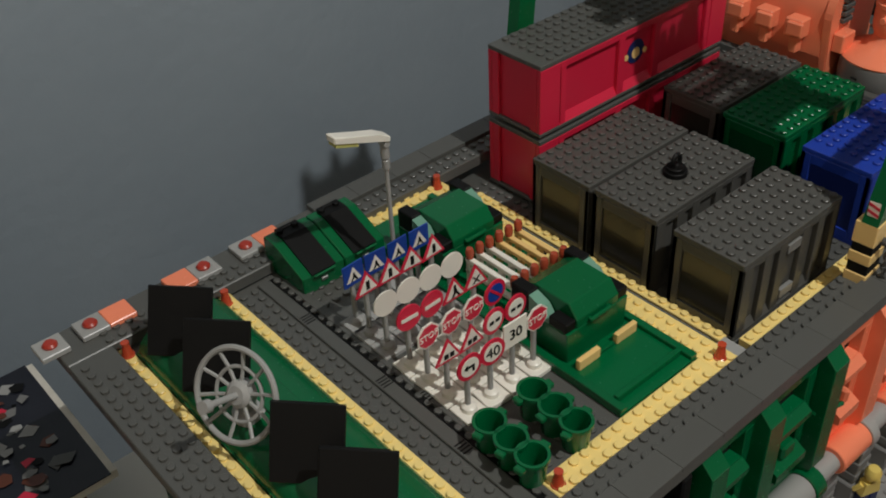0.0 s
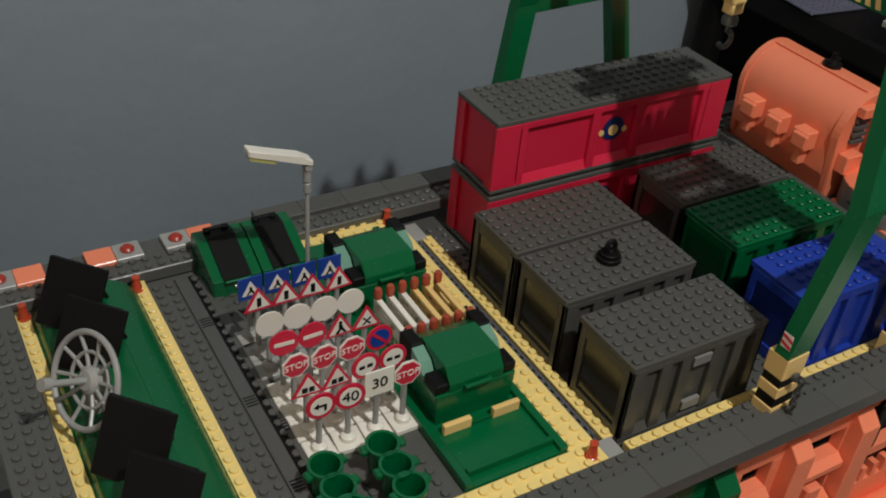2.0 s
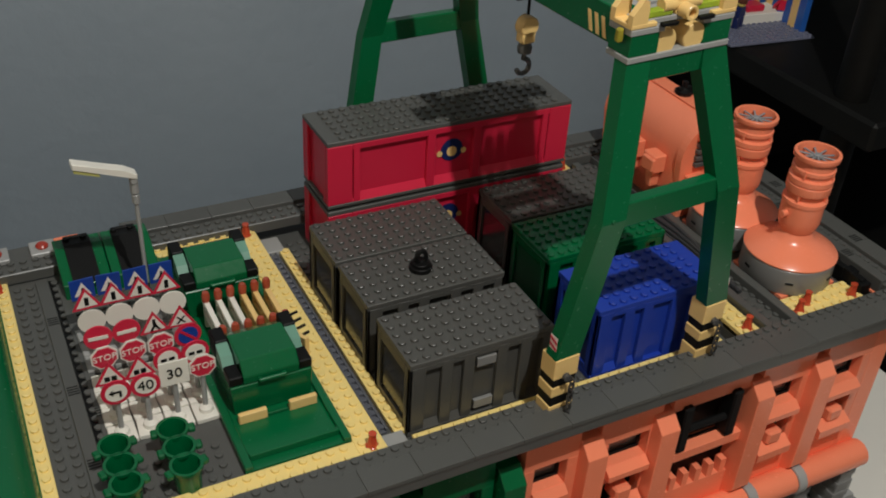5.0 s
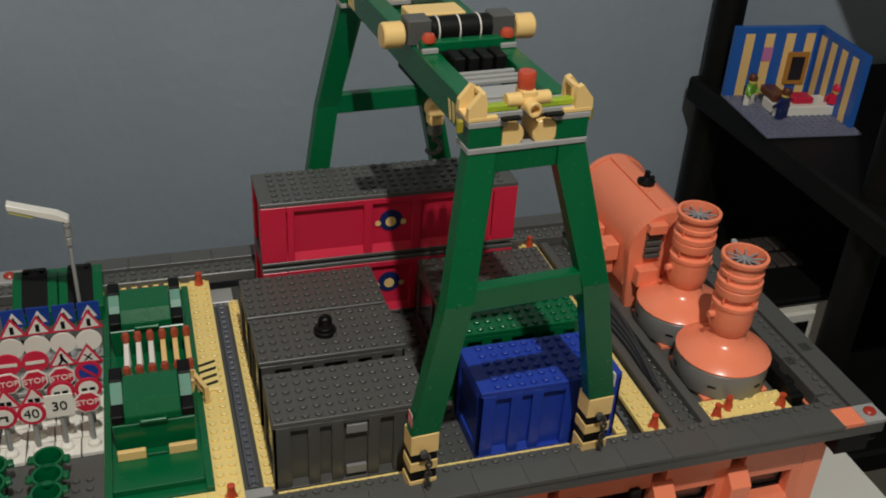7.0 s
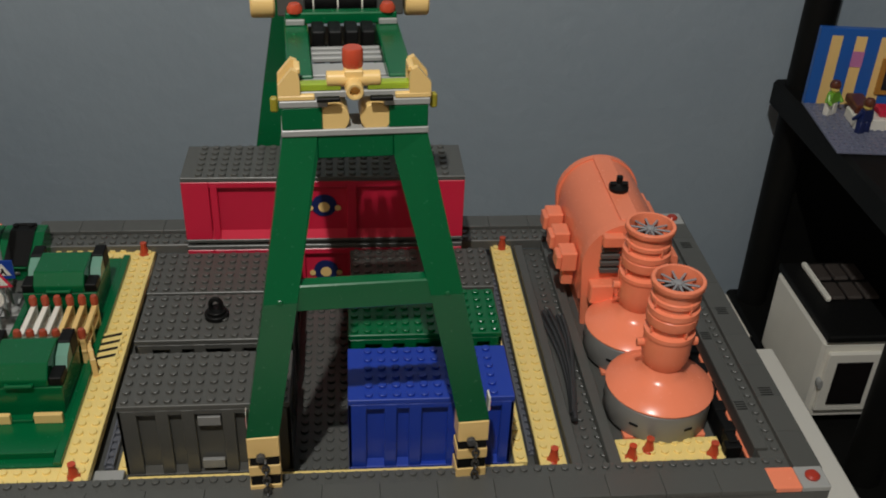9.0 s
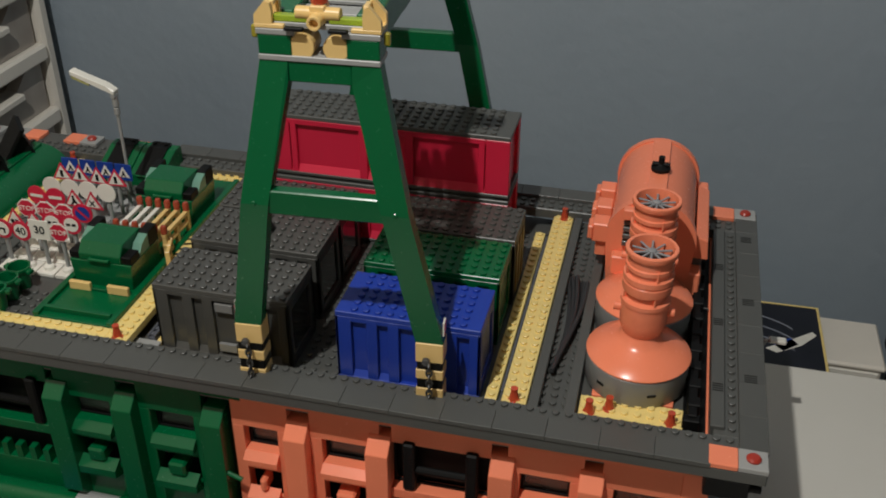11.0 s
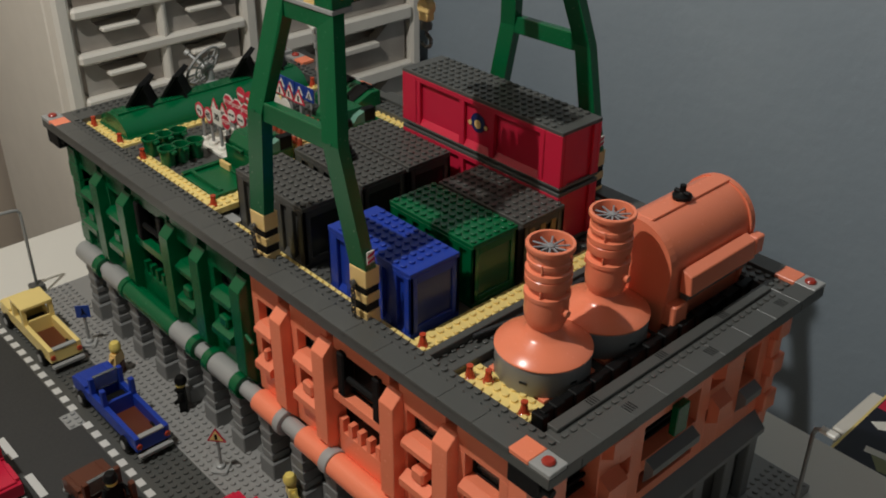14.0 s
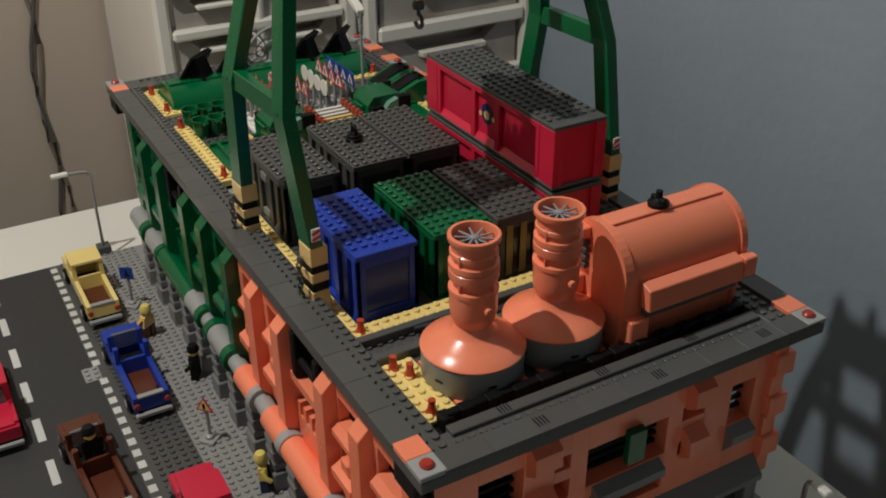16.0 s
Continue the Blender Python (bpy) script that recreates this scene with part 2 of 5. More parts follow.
# ---- street plates on the table ----
GZ = -27.0
street = thing("street_baseplate", "dark road and light grey pavement plates of toy bricks", "road", 0, 0, TZ, kind="structure")
h = GZ - TZ
part("road_surface", B(cbox, -43, 51.5, -44, -17.6, 0, h, 0.03), plastic("road_plate_plastic", (0.036, 0.036, 0.035), 0.6), street, "smooth dark grey road plate")
bm = bmesh.new()
cbox(bm, -43, 51.5, -17.6, -11, 0, h, 0.03)
studs(bm, -43, 51, -16, -11, h, 8)
part("parking_lane", bm, GREY, street, "studded dark grey parking lane")
bm = bmesh.new()
cbox(bm, -43, 51.5, -11, 38, 0, h, 0.03)
studs(bm, -43, 46, -11, -5, h, 8)
studs(bm, 46.5, 51.5, -11, 38, h, 8)
part("pavement", bm, plastic("pavement_plastic", (0.27, 0.265, 0.255), 0.4), street, "studded light grey pavement plate")
MARK = plastic("road_marking_white", (0.66, 0.65, 0.62), 0.45)
dash_me = mesh_of("dash", B(cbox, -2.2, 2.2, -0.45, 0.45, 0, 0.05, 0.02), MARK)
sq_me = mesh_of("edge_mark", B(cbox, -0.62, 0.62, -0.45, 0.45, 0, 0.05, 0.02), MARK)
for i in range(11):
    d = new("dash", dash_me); d.parent = street; d.location = Vector((-37.8 + 8 * i, -25.7, h)) * U
for i in range(44):
    x = -41.5 + 2.15 * i
    if -15.2 < x < -12:
        continue
    d = new("edge_mark", sq_me); d.parent = street; d.location = Vector((x, -17.0, h)) * U
part("drain_cover", B(plate, -15, -12, -19, -17, h, h + 0.06), LGREY, street, "light grey drain cover in the road")


# ---- the brick-built block ----
block = thing("toy_warehouse_block", "green and orange brick-built warehouse block with dark grey roof", "toy building", 0, 0, GZ)
O = -GZ                      # roof frame above the block's foot


def bpart(name, bm, mat, label="", smooth=False):
    for v in bm.verts:
        v.co.z += O
    return part(name, bm, mat, block, label, smooth)


RX0, RX1, RY0, RY1 = -36.9, 50.15, -5.95, 32.6       # roof edges
SPLIT = 9.0

# inner shell
bpart("core_wall", B(cbox, -31, 43, -1.5, 27.5, -27, -2.2, 0.05), BLACK, "black inner shell seen through the windows")
bpart("roof_slab", B(cbox, -32.9, 46.3, -4.1, 30.8, -2.2, -1.45, 0.05), GREY)

# roof decks: yard is sunken, the rest is flush
bm = bmesh.new()
studs(bm, -1, 30, -1, 28, -1.45, 8, skip=lambda x, y: not (12.3 < x < 16 or y > 20.3))
bpart("yard_floor", bm, GREY, "sunken dark studded yard floor")
bm = bmesh.new()
cbox(bm, -33.5, -3.1, -2.3, 28.6, -1.44, -0.12, 0.04)
studs(bm, -24, -20, -2, 28, -0.12, 8, skip=lambda x, y: -22.2 < x < -20.6)
studs(bm, -20, -13, -1, 28, -0.12, 8, skip=lambda x, y: 4 < y < 22 and x > -20)
studs(bm, -36.5, -34, -2, 28, -0.12, 8)
bpart("left_deck", bm, GREY)
bm = bmesh.new()
cbox(bm, 30, 44.1, -2.3, 28.6, -1.5, -0.12, 0.04)
studs(bm, 32.5, 35.5, -2, 28, -0.12, 8)
bpart("right_deck", bm, GREY)


def rim(name, x0, x1, y0, y1, along, inner, z=0.95):
    """A cornice: two rows of studs on the inner side and a lip of smooth tiles outside."""
    bm = bmesh.new()
    cbox(bm, x0, x1, y0, y1, -0.1, z, 0.08)
    if along == "x":
        yi = (y1 - 2, y1) if inner > 0 else (y0, y0 + 2)
        studs(bm, math.ceil(x0) + 2, math.floor(x1) - 2, *yi, z, 8)
    else:
        xi = (x1 - 2, x1) if inner > 0 else (x0, x0 + 2)
        studs(bm, *xi, math.ceil(y0) + 2, math.floor(y1) - 2, z, 8)
    return bpart(name, bm, GREY, "dark grey studded cornice")


rim("cornice", RX0, RX1, RY0, -2.3, "x", 1)
rim("cornice", RX0, RX1, 28.6, RY1, "x", -1)
rim("cornice", RX0, -33.6, -2.3, 28.6, "y", 1)
bm = bmesh.new()
studs(bm, -36.6, -35.6, -2, 28, 0.95, 8)
bpart("cornice_top", bm, GREY)
bm = bmesh.new()
cbox(bm, 46.3, RX1, -2.3, 28.6, -0.1, 0.95, 0.08)
studs(bm, 47.15, 48.15, -2, 28, 0.95, 8)
bpart("cornice", bm, GREY, "dark grey studded cornice")
tile_x = mesh_of("edge_tile", B(cbox, 0.01, 3.99, 0, 2.1, 0, 0.42, 0.03), GREY)
tile_y = mesh_of("edge_tile", B(cbox, 0, 2.1, 0.01, 3.99, 0, 0.42, 0.03), GREY)


def tile_at(me, x, y, z):
    o = new("edge_tile", me); o.parent = block; o.location = Vector((x, y, z + O)) * U
    return o


for i in range(20):
    x = -33.9 + 4 * i
    if x < 45.5:
        tile_at(tile_x, x, RY0 - 0.1, 0.96)
    if x > -17 and x < 44:
        tile_at(tile_x, x, RY1 - 2, 0.96)
for j in range(9):
    y = -4.1 + 4 * j
    tile_at(tile_y, RX1 - 2, y, 0.96)

# yellow border plates
YB = []
for x0, x1, y0, y1 in ((-4.6, -2.5, -2.2, 29.2), (-20, -4.6, -2.2, -0.2), (-12, -4.6, 27.2, 29.2), (-33.6, -32.6, -1.9, 28.6), (-25.1, -24.1, -1.9, 28.6),
                       (-32.6, -25.1, -2.2, -0.2), (30, 32, -2.2, 29.2), (36.1, 44.1, -2.2, 0.8)):
    YB.append(bpart("border_plate", B(plate, x0, x1, y0, y1, -0.5, 0.22), YELLOW, "light yellow studded border plate"))
for x0, x1, y0, y1 in ((-0.95, 0, 0.5, 26.5), (28.4, 29.4, 0, 27), (0, 29, -1.4, -0.4)):
    bpart("yard_line", B(plate, x0, x1, y0, y1, -1.44, -0.75 if y1 < 0 else -1.0), YELLOW, "narrow yellow line plate beside the containers")
# rails in the yard edge
for x0 in (-2.05, 29.55):
    bm = bmesh.new()
    cbox(bm, x0, x0 + 0.75, 1, 26, -1.44, -1.15, 0.05)
    cbox(bm, x0, x0 + 0.2, 1, 26, -1.15, -0.85, 0.04)
    cbox(bm, x0 + 0.57, x0 + 0.75, 1, 26, -1.15, -0.85, 0.04)
    for k in range(31):
        cbox(bm, x0 + 0.2, x0 + 0.57, 1.2 + 0.8 * k, 1.6 + 0.8 * k, -1.15, -0.88, 0.03)
    bpart("rack_rail", bm, plastic("blue_grey_plastic", (0.11, 0.115, 0.135), 0.35), "blue-grey toothed rack rail")
for y0 in (-1.9, 26.2):
    bpart("corner_tile", B(cbox, -2.9, -0.4, y0, y0 + 2.4, -1.44, -0.9, 0.06), LGREY, "light grey corner tile")
# raised strips with grille slots
def strip(x0, x1, y0, y1, z1, slots=()):
    bm = B(cbox, x0, x1, y0, y1, -0.1, z1, 0.06)
    o = bpart("roof_strip", bm, GREY)
    for sx, sy in slots:
        bs = bmesh.new()
        for k in range(4):
            cbox(bs, sx - 0.42, sx + 0.42, sy + 0.28 * k - 0.5, sy + 0.28 * k - 0.38, z1, z1 + 0.02, 0.004)
        for v in bs.verts:
            v.co.z += O
        part("grille_slot", bs, BLACK, o)


strip(-22, -20.95, -2, 28, 0.1, ((-21.45, 22), (-21.45, 13), (-21.45, 5)))
strip(-20.4, -19.6, -2, 27, 0.12, ((-20, 10), (-20, 3)))
bpart("roof_gap", B(cbox, -20.94, -20.42, -2, 28, -0.11, -0.06, 0.01), BLACK, "black drainage gap")
bpart("roof_gap", B(cbox, -34.6, -34.0, -2, 27, -0.11, -0.05, 0.01), BLACK, "black drainage gap")
strip(32.2, 33.0, -2.2, 28, 0.75)
strip(35.0, 35.9, -2.2, 30, 0.75)
strip(46.02, 47.1, -1.7, 28.2, 1.3, ((46.55, 3), (46.55, 12), (46.55, 21)))
for y in (4, 15, 26):
    bs = bmesh.new()
    for k in range(4):
        cbox(bs, 48.6, 49.6, y + 0.28 * k, y + 0.12 + 0.28 * k, 1.38, 1.40, 0.004)
    bpart("grille_slot", bs, BLACK)
bm = bmesh.new()
cbox(bm, 44.1, 46.0, -1.6, 28.6, -1.44, -0.3, 0.03)
cbox(bm, 44.35, 45.05, -0.9, 28.4, -0.3, 1.25, 0.06)
cbox(bm, 44.0, 45.3, -1.35, -0.5, -0.3, 1.05, 0.08)
for k in range(12):
    cbox(bm, 44.3, 45.3, 0.2 + 2.35 * k, 1.3 + 2.35 * k, -0.3, 1.38, 0.08)
bpart("black_channel", bm, BLACK, "black gutter channel beside the plant")


# corner and edge marker lights on the cornice
def marker(x, y, ox, z=1.3):
    o = thing("roof_marker_light", "clear red round light on light grey tile", "marker light", x, y, 0.96, group="roof marker lights")
    part("tile", B(cbox, -1.05, 1.05, -1.05, 1.05, 0, 0.46, 0.06), LGREY, o)
    part("lens", B(lathe, [(0, 0.46), (0.52, 0.46), (0.55, 0.62), (0.4, 0.78), (0, 0.82)], (0, 0, 0), "z", 16), LENSRED, o, "clear red lens", True)
    if ox:
        part("orange_tile", B(cbox, ox - 1.05, ox + 1.05, -1.05, 1.05, 0, 0.45, 0.06), ORANGE, o, "salmon orange tile")
    return o


for x, y, ox in ((49.1, -4.92, -2.12), (49.1, 31.6, -2.12), (-35.75, -4.92, 2.12), (-37.0, 31.0, 0), (-33.9, 31.15, 2.12), (-24.5, 31.25, -2.12), (-20.7, 31.25, 2.12)):
    marker(x, y, ox)

# black lamp brackets under the corners
for x, y in ((47.5, -5.2), (-34.5, -5.2)):
    bm = bmesh.new()
    cbox(bm, x - 1.6, x + 1.6, y - 0.7, y + 0.9, -1.9, -0.1, 0.1)
    cyl(bm, (x + 1.5, y, -1.0), 0.4, 1.0, "x", 12)
    bpart("corner_bracket", bm, BLACK, "black bracket under the cornice corner")


# ---- street front ----
def window_bay(x0, mat, wide=4.0, deep=False):
    """One bay of the upper floor: an opening above, a niche with a bracket below, all in depth."""
    x1 = x0 + wide
    yb, yf = -3.0, -4.2
    wall = bpart("lintel", B(cbox, x0 - 1.0, x1 + 1.0, yf, yb, -4.6, -1.6, 0.05), mat)
    bpart("jamb", B(cbox, x0 - 1.0, x0, yf, yb, -16.5, -4.6, 0.05), mat)
    bpart("jamb", B(cbox, x1, x1 + 1.0, yf, yb, -16.5, -4.6, 0.05), mat)
    bpart("spandrel", B(cbox, x0, x1, yf, yb, -9.3, -7.2, 0.05), mat)
    bpart("apron", B(cbox, x0, x1, yf, yb, -16.5, -13.0, 0.05), mat)
    # sill below the window, bracket in the niche
    bs = bmesh.new()
    prism(bs, [(-4.25, -7.2), (-4.95, -7.75), (-4.95, -8.3), (-4.25, -8.3)], "x", x0, x1)
    for v in bs.verts:
        v.co.z += O
    part("window_sill", bs, mat, wall)
    bs = bmesh.new()
    prism(bs, [(-4.25, -11.2), (-5.3, -11.8), (-5.3, -12.6), (-4.25, -13.0)], "x", x0 + 0.1, x1 - 0.1)
    cbox(bs, x0 + 1.2, x1 - 1.2, -4.9, -3.1, -11.3, -9.9, 0.2)
    for v in bs.verts:
        v.co.z += O
    part("bracket", bs, mat, wall)
    part("window_frame", B(frame_bars, x0, x1, -3.25, -7.2 + O, -4.6 + O), BLACK, wall)
    bg = B(cbox, x0, x1, -2.9, -2.8, -7.2 + O, -4.6 + O, 0.01)
    part("pane", bg, CLEARSMOKE, wall)


def frame_bars(bm, x0, x1, y, z0, z1):
    cbox(bm, x0, x0 + 0.25, y, y + 0.25, z0, z1, 0.03)
    cbox(bm, x1 - 0.25, x1, y, y + 0.25, z0, z1, 0.03)
    cbox(bm, x0 + 0.25, x1 - 0.25, y, y + 0.25, z1 - 0.25, z1, 0.03)
    cbox(bm, x0 + 0.25, x1 - 0.25, y, y + 0.25, z0, z0 + 0.25, 0.03)


def column(x0, mat, w=1.9):
    bm = bmesh.new()
    prism(bm, [(-3.0, -3.0), (-4.3, -3.0), (-5.5, -4.2), (-5.5, -14.9), (-4.3, -16.5), (-3.0, -16.5)], "x", x0, x0 + w)
    bmesh.ops.bevel(bm, geom=bm.edges[:], offset=0.06, segments=1, affect="EDGES")
    bpart("column", bm, mat)


def big_window(x0, x1, mat):
    w = bpart("lintel", B(cbox, x0, x1, -4.2, -3.0, -3.6, -1.6, 0.05), mat)
    bpart("apron", B(cbox, x0, x1, -4.2, -3.0, -16.5, -13.4, 0.05), mat)
    bpart("transom", B(cbox, x0, x1, -4.6, -3.0, -9.3, -8.3, 0.05), mat)
    for k in range(6):
        xx = x0 + 0.3 + k * (x1 - x0 - 1.2) / 5
        bpart("baluster", B(prism, [(-4.2, -13.4), (-4.2, -11.9), (-3.4, -11.9), (-3.4, -13.4)], "x", xx, xx + 0.6), mat)
    bf = bmesh.new()
    frame_bars(bf, x0, x1, -3.6, -8.3 + O, -3.6 + O)
    cbox(bf, x0 + 1.0, x0 + 2.0, -4.7, -3.2, -8.2 + O, -3.2 + O, 0.15)
    cbox(bf, x1 - 2.0, x1 - 1.0, -4.7, -3.2, -8.2 + O, -3.2 + O, 0.15)
    cyl(bf, (x0 + 2, -4.1, -6.2 + O), 0.35, x1 - x0 - 4, "x", 10)
    part("window_frame", bf, BLACK, w, "black double window with pipe")
    part("pane", B(cbox, x0, x1, -2.9, -2.8, -13.4 + O, -3.6 + O, 0.01), BLACK, w)


for x0, m in ((7.6 + 1.6, ORANGE), (15.7, ORANGE), (32.2, ORANGE), (39.6, ORANGE), (0.2, GREEN), (-7.6, GREEN), (-24.4, GREEN)):
    if x0 == 9.2:
        window_bay(8.0 + 1.0 - 0.2, m, 3.0)
    else:
        window_bay(x0, m, 4.0)
window_bay(-31.6, GREEN, 4.0)
for x0, m in ((12.8, ORANGE), (19.8, ORANGE), (29.9, ORANGE), (36.9, ORANGE), (-2.7, GREEN), (-9.2, GREEN), (-19.6, GREEN), (-26.6, GREEN), (5.4, GREEN)):
    column(x0, m)
big_window(21.7, 29.9, ORANGE)
big_window(-17.6, -9.3, GREEN)
bm = bmesh.new()
cbox(bm, 44.6, 46.6, -4.2, -3.0, -16.5, -0.1, 0.05)
bpart("wall_panel", bm, ORANGE)
bpart("frieze", B(cbox, -33, SPLIT, -4.6, -3.0, -1.6, -0.1, 0.05), GREEN)
bpart("frieze", B(cbox, SPLIT, 46.6, -4.6, -3.0, -1.6, -0.1, 0.05), ORANGE)
# green tap fitting at the seam
bm = bmesh.new()
cyl(bm, (6.2, -4.8, -9.2), 0.9, 0.8, "y", 8)
tube(bm, [(6.2, -5, -9.2), (8.6, -5.2, -9.9)], 0.22)
bpart("valve_wheel", bm, GREEN, "green valve wheel", True)

# round awning pieces along the first floor
AW = [(-33, -28, LGREY), (-28, -26.6, GREEN), (-26.6, -25.4, LGREY), (-25.4, -20.8, LGREY), (-20.8, -19.8, GREEN), (-19.8, -8.2, GREEN), (-8.2, -4.2, LGREY), (-4.2, -3.0, GREEN),
      (-3.0, -0.8, LGREY), (-0.8, 0.4, GREEN), (0.4, 5.0, LGREY), (5.0, 6.4, GREEN), (6.4, 9.2, LGREY), (9.2, 13.4, ORANGE), (13.4, 14.4, LGREY),
      (14.4, 17.2, LGREY), (17.2, 21.4, ORANGE), (21.4, 22.6, LGREY), (22.6, 31.6, ORANGE), (31.6, 32.6, LGREY), (32.6, 37.5, ORANGE), (37.5, 38.5, LGREY), (38.5, 46.5, ORANGE)]
for i, (x0, x1, m) in enumerate(AW):
    r = 1.35 if x1 - x0 > 3 else 1.5
    if (x0, x1) in ((-26.6, -25.4), (-3.0, -0.8), (6.4, 9.2), (14.4, 17.2)):
        r = 0.95
    bm = bmesh.new()
    lathe(bm, [(0, x0), (r - 0.08, x0), (r, x0 + 0.08), (r, x1 - 0.08), (r - 0.08, x1), (0, x1)], (0, -5.3, -16.9), "x", 20)
    bpart("awning_piece", bm, m, "", True)

# ground floor: grey piers with dark shopfronts
bpart("ground_wall", B(cbox, -32.5, 46, -3.2, -1.6, -27, -18.2, 0.04), plastic("shop_dark_plastic", (0.03, 0.03, 0.03), 0.4), "dark recessed shopfront wall")
STONE = plastic("mid_grey_plastic", (0.20, 0.20, 0.195), 0.36)
for i in range(14):
    x = -32.6 + i * 5.95
    bm = bmesh.new()
    cbox(bm, x, x + 1.9, -5.6, -3.2, -24.6, -18.2, 0.08)
    cbox(bm, x - 0.4, x + 2.3, -5.9, -3.2, -27, -24.6, 0.12)
    for k in range(4):
        cbox(bm, x - 0.1, x + 2.0, -5.7, -3.2, -24.2 + 1.5 * k, -23.4 + 1.5 * k, 0.08)
    bpart("pier", bm, STONE)
    bm = bmesh.new()
    cbox(bm, x + 2.2, x + 5.6, -3.6, -3.2, -26.9, -24.2, 0.06)
    prism(bm, [(x + 2.3, -27), (x + 3.6, -25.4), (x + 5.4, -25.4), (x + 5.4, -27)], "y", -4.4, -3.6)
    bpart("stall_riser", bm, LGREY)

# ---- gable end on the right ----
def side_wall():
    xw0, xw1 = 44.4, 46.4
    def cells(y0, y1, z0, z1, mat=ORANGE, name="wall_panel", x1=xw1):
        return bpart(name, B(cbox, xw0, x1, y0, y1, z0, z1, 0.05), mat)
    top, bot = -2.21, -17
    bpart("frieze", B(cbox, 45.86, xw1, -3.0, 31.5, -2.2, -0.1, 0.04), ORANGE)
    ys = [(-3.0, 1.0), (5.2, 8.2), (9.8, 11.5), (20.0, 21.6), (24.2, 27.2), (30.0, 31.5)]
    for y0, y1 in ys:
        cells(y0, y1, bot, top)
    cells(1.0, 5.2, -5.6, top); cells(1.0, 5.2, bot, -10.6)
    cells(8.2, 9.8, -6.2, top); cells(8.2, 9.8, -8.8, -7.6); cells(8.2, 9.8, bot, -10.8)
    cells(11.5, 20.0, -6.6, top); cells(11.5, 20.0, -12.0, -10.6); cells(11.5, 20.0, bot, -14.5)
    cells(21.6, 24.2, -6.4, top); cells(21.6, 24.2, -10.2, -7.8); cells(21.6, 24.2, bot, -11.6)
    cells(27.2, 30.0, -6.2, top); cells(27.2, 30.0, bot, -10.6)
    for y0, y1, z0, z1 in ((1, 5.2, -10.6, -5.6), (11.5, 20, -10.6, -6.6), (27.2, 30, -10.6, -6.2)):
        bm = bmesh.new()
        for k in range(4):
            zz = z0 + 0.3 + k * (z1 - z0 - 0.4) / 4
            cbox(bm, xw0 + 0.3, xw0 + 0.7, y0, y1, zz, zz + 0.35, 0.04)
        bpart("window_blind", bm, BLACK)
    for y0, y1 in ((1, 5.2), (12.2, 19.4), (27.2, 30)):
        bm = bmesh.new()
        prism(bm, [(46.4, -10.8), (47.4, -11.4), (47.4, -12.2), (46.4, -13.6)], "y", y0, y1)
        bpart("window_hood", bm, STONE)
    bpart("green_box", B(cbox, 46.4, 47.2, 15.2, 17.0, -9.4, -6.0, 0.08), GREEN, "green vent box on the gable")
    for y0, y1 in ((5.4, 8.0), (21.8, 24.0)):
        bm = bmesh.new()
        for z in (-3.2, -8.6):
            prism(bm, [(46.4, z), (47.6, z - 0.9), (47.6, z - 2.6), (46.4, z - 3.4)], "y", y0, y1)
        bpart("bracket", bm, ORANGE)
    bm = bmesh.new()
    prism(bm, [(46.4, -15.6), (47.9, -17.2), (47.9, -17.8), (46.4, -17.8)], "y", -3, 31.5)
    bpart("string_course", bm, STONE)
    bpart("ground_wall", B(cbox, xw0, 46.2, -3, 31.5, -27, -17.8, 0.05), plastic("gable_dark_plastic", (0.05, 0.045, 0.04), 0.4), "dark ground floor wall")
    for y in (-2.6, 4, 10.5, 20.5, 26, 30.2):
        bpart("pier", B(cbox, 46.2, 47.3, y, y + 1.6, -27, -17.8, 0.1), STONE)
    for k in range(7):
        bpart("quoin", B(cbox, 43.5, 47.0 + 0.35 * (k % 2), 31.5, 33.0 + 0.6 * (k % 2), -1.8 - 2.3 * (k + 1), -1.8 - 2.3 * k, 0.12), ORANGE)


side_wall()
bpart("back_wall", B(cbox, -33, 43.4, 27.6, 29.2, -27, -2.3, 0.05), GREEN)
bpart("left_wall", B(cbox, -33, -31, -3, 27.6, -27, -2.3, 0.05), GREEN)
for k in range(7):
    bpart("quoin", B(cbox, -33.6 - 0.35 * (k % 2), -31.6, -4.8, -3.2, -1.8 - 2.3 * (k + 1), -1.8 - 2.3 * k, 0.12), GREEN)


# ---- traffic cones on the roof ----
def cone(x, y, z=0.22):
    o = thing("roof_cone", "small clear red cone on a yellow plate", "cone", x, y, z, group="clear red roof cones")
    part("cone_body", B(lathe, [(0, 0), (0.48, 0), (0.48, 0.12), (0.42, 0.16), (0.24, 1.02), (0.3, 1.04), (0.3, 1.24), (0, 1.26)], (0, 0, 0), "z", 16), CLEARRED, o, "", True)
    return o


for x, y in ((-3.5, -1.2), (-3.45, 28.2), (31.0, -1.2), (31.1, 28.3), (36.9, -1.2), (43.15, -1.2), (38.4, -0.5), (-19.4, -1.2), (-33.0, 27.6), (-24.9, 27.6), (-32.2, -1.2), (-25.2, -1.2)):
    cone(x, y)


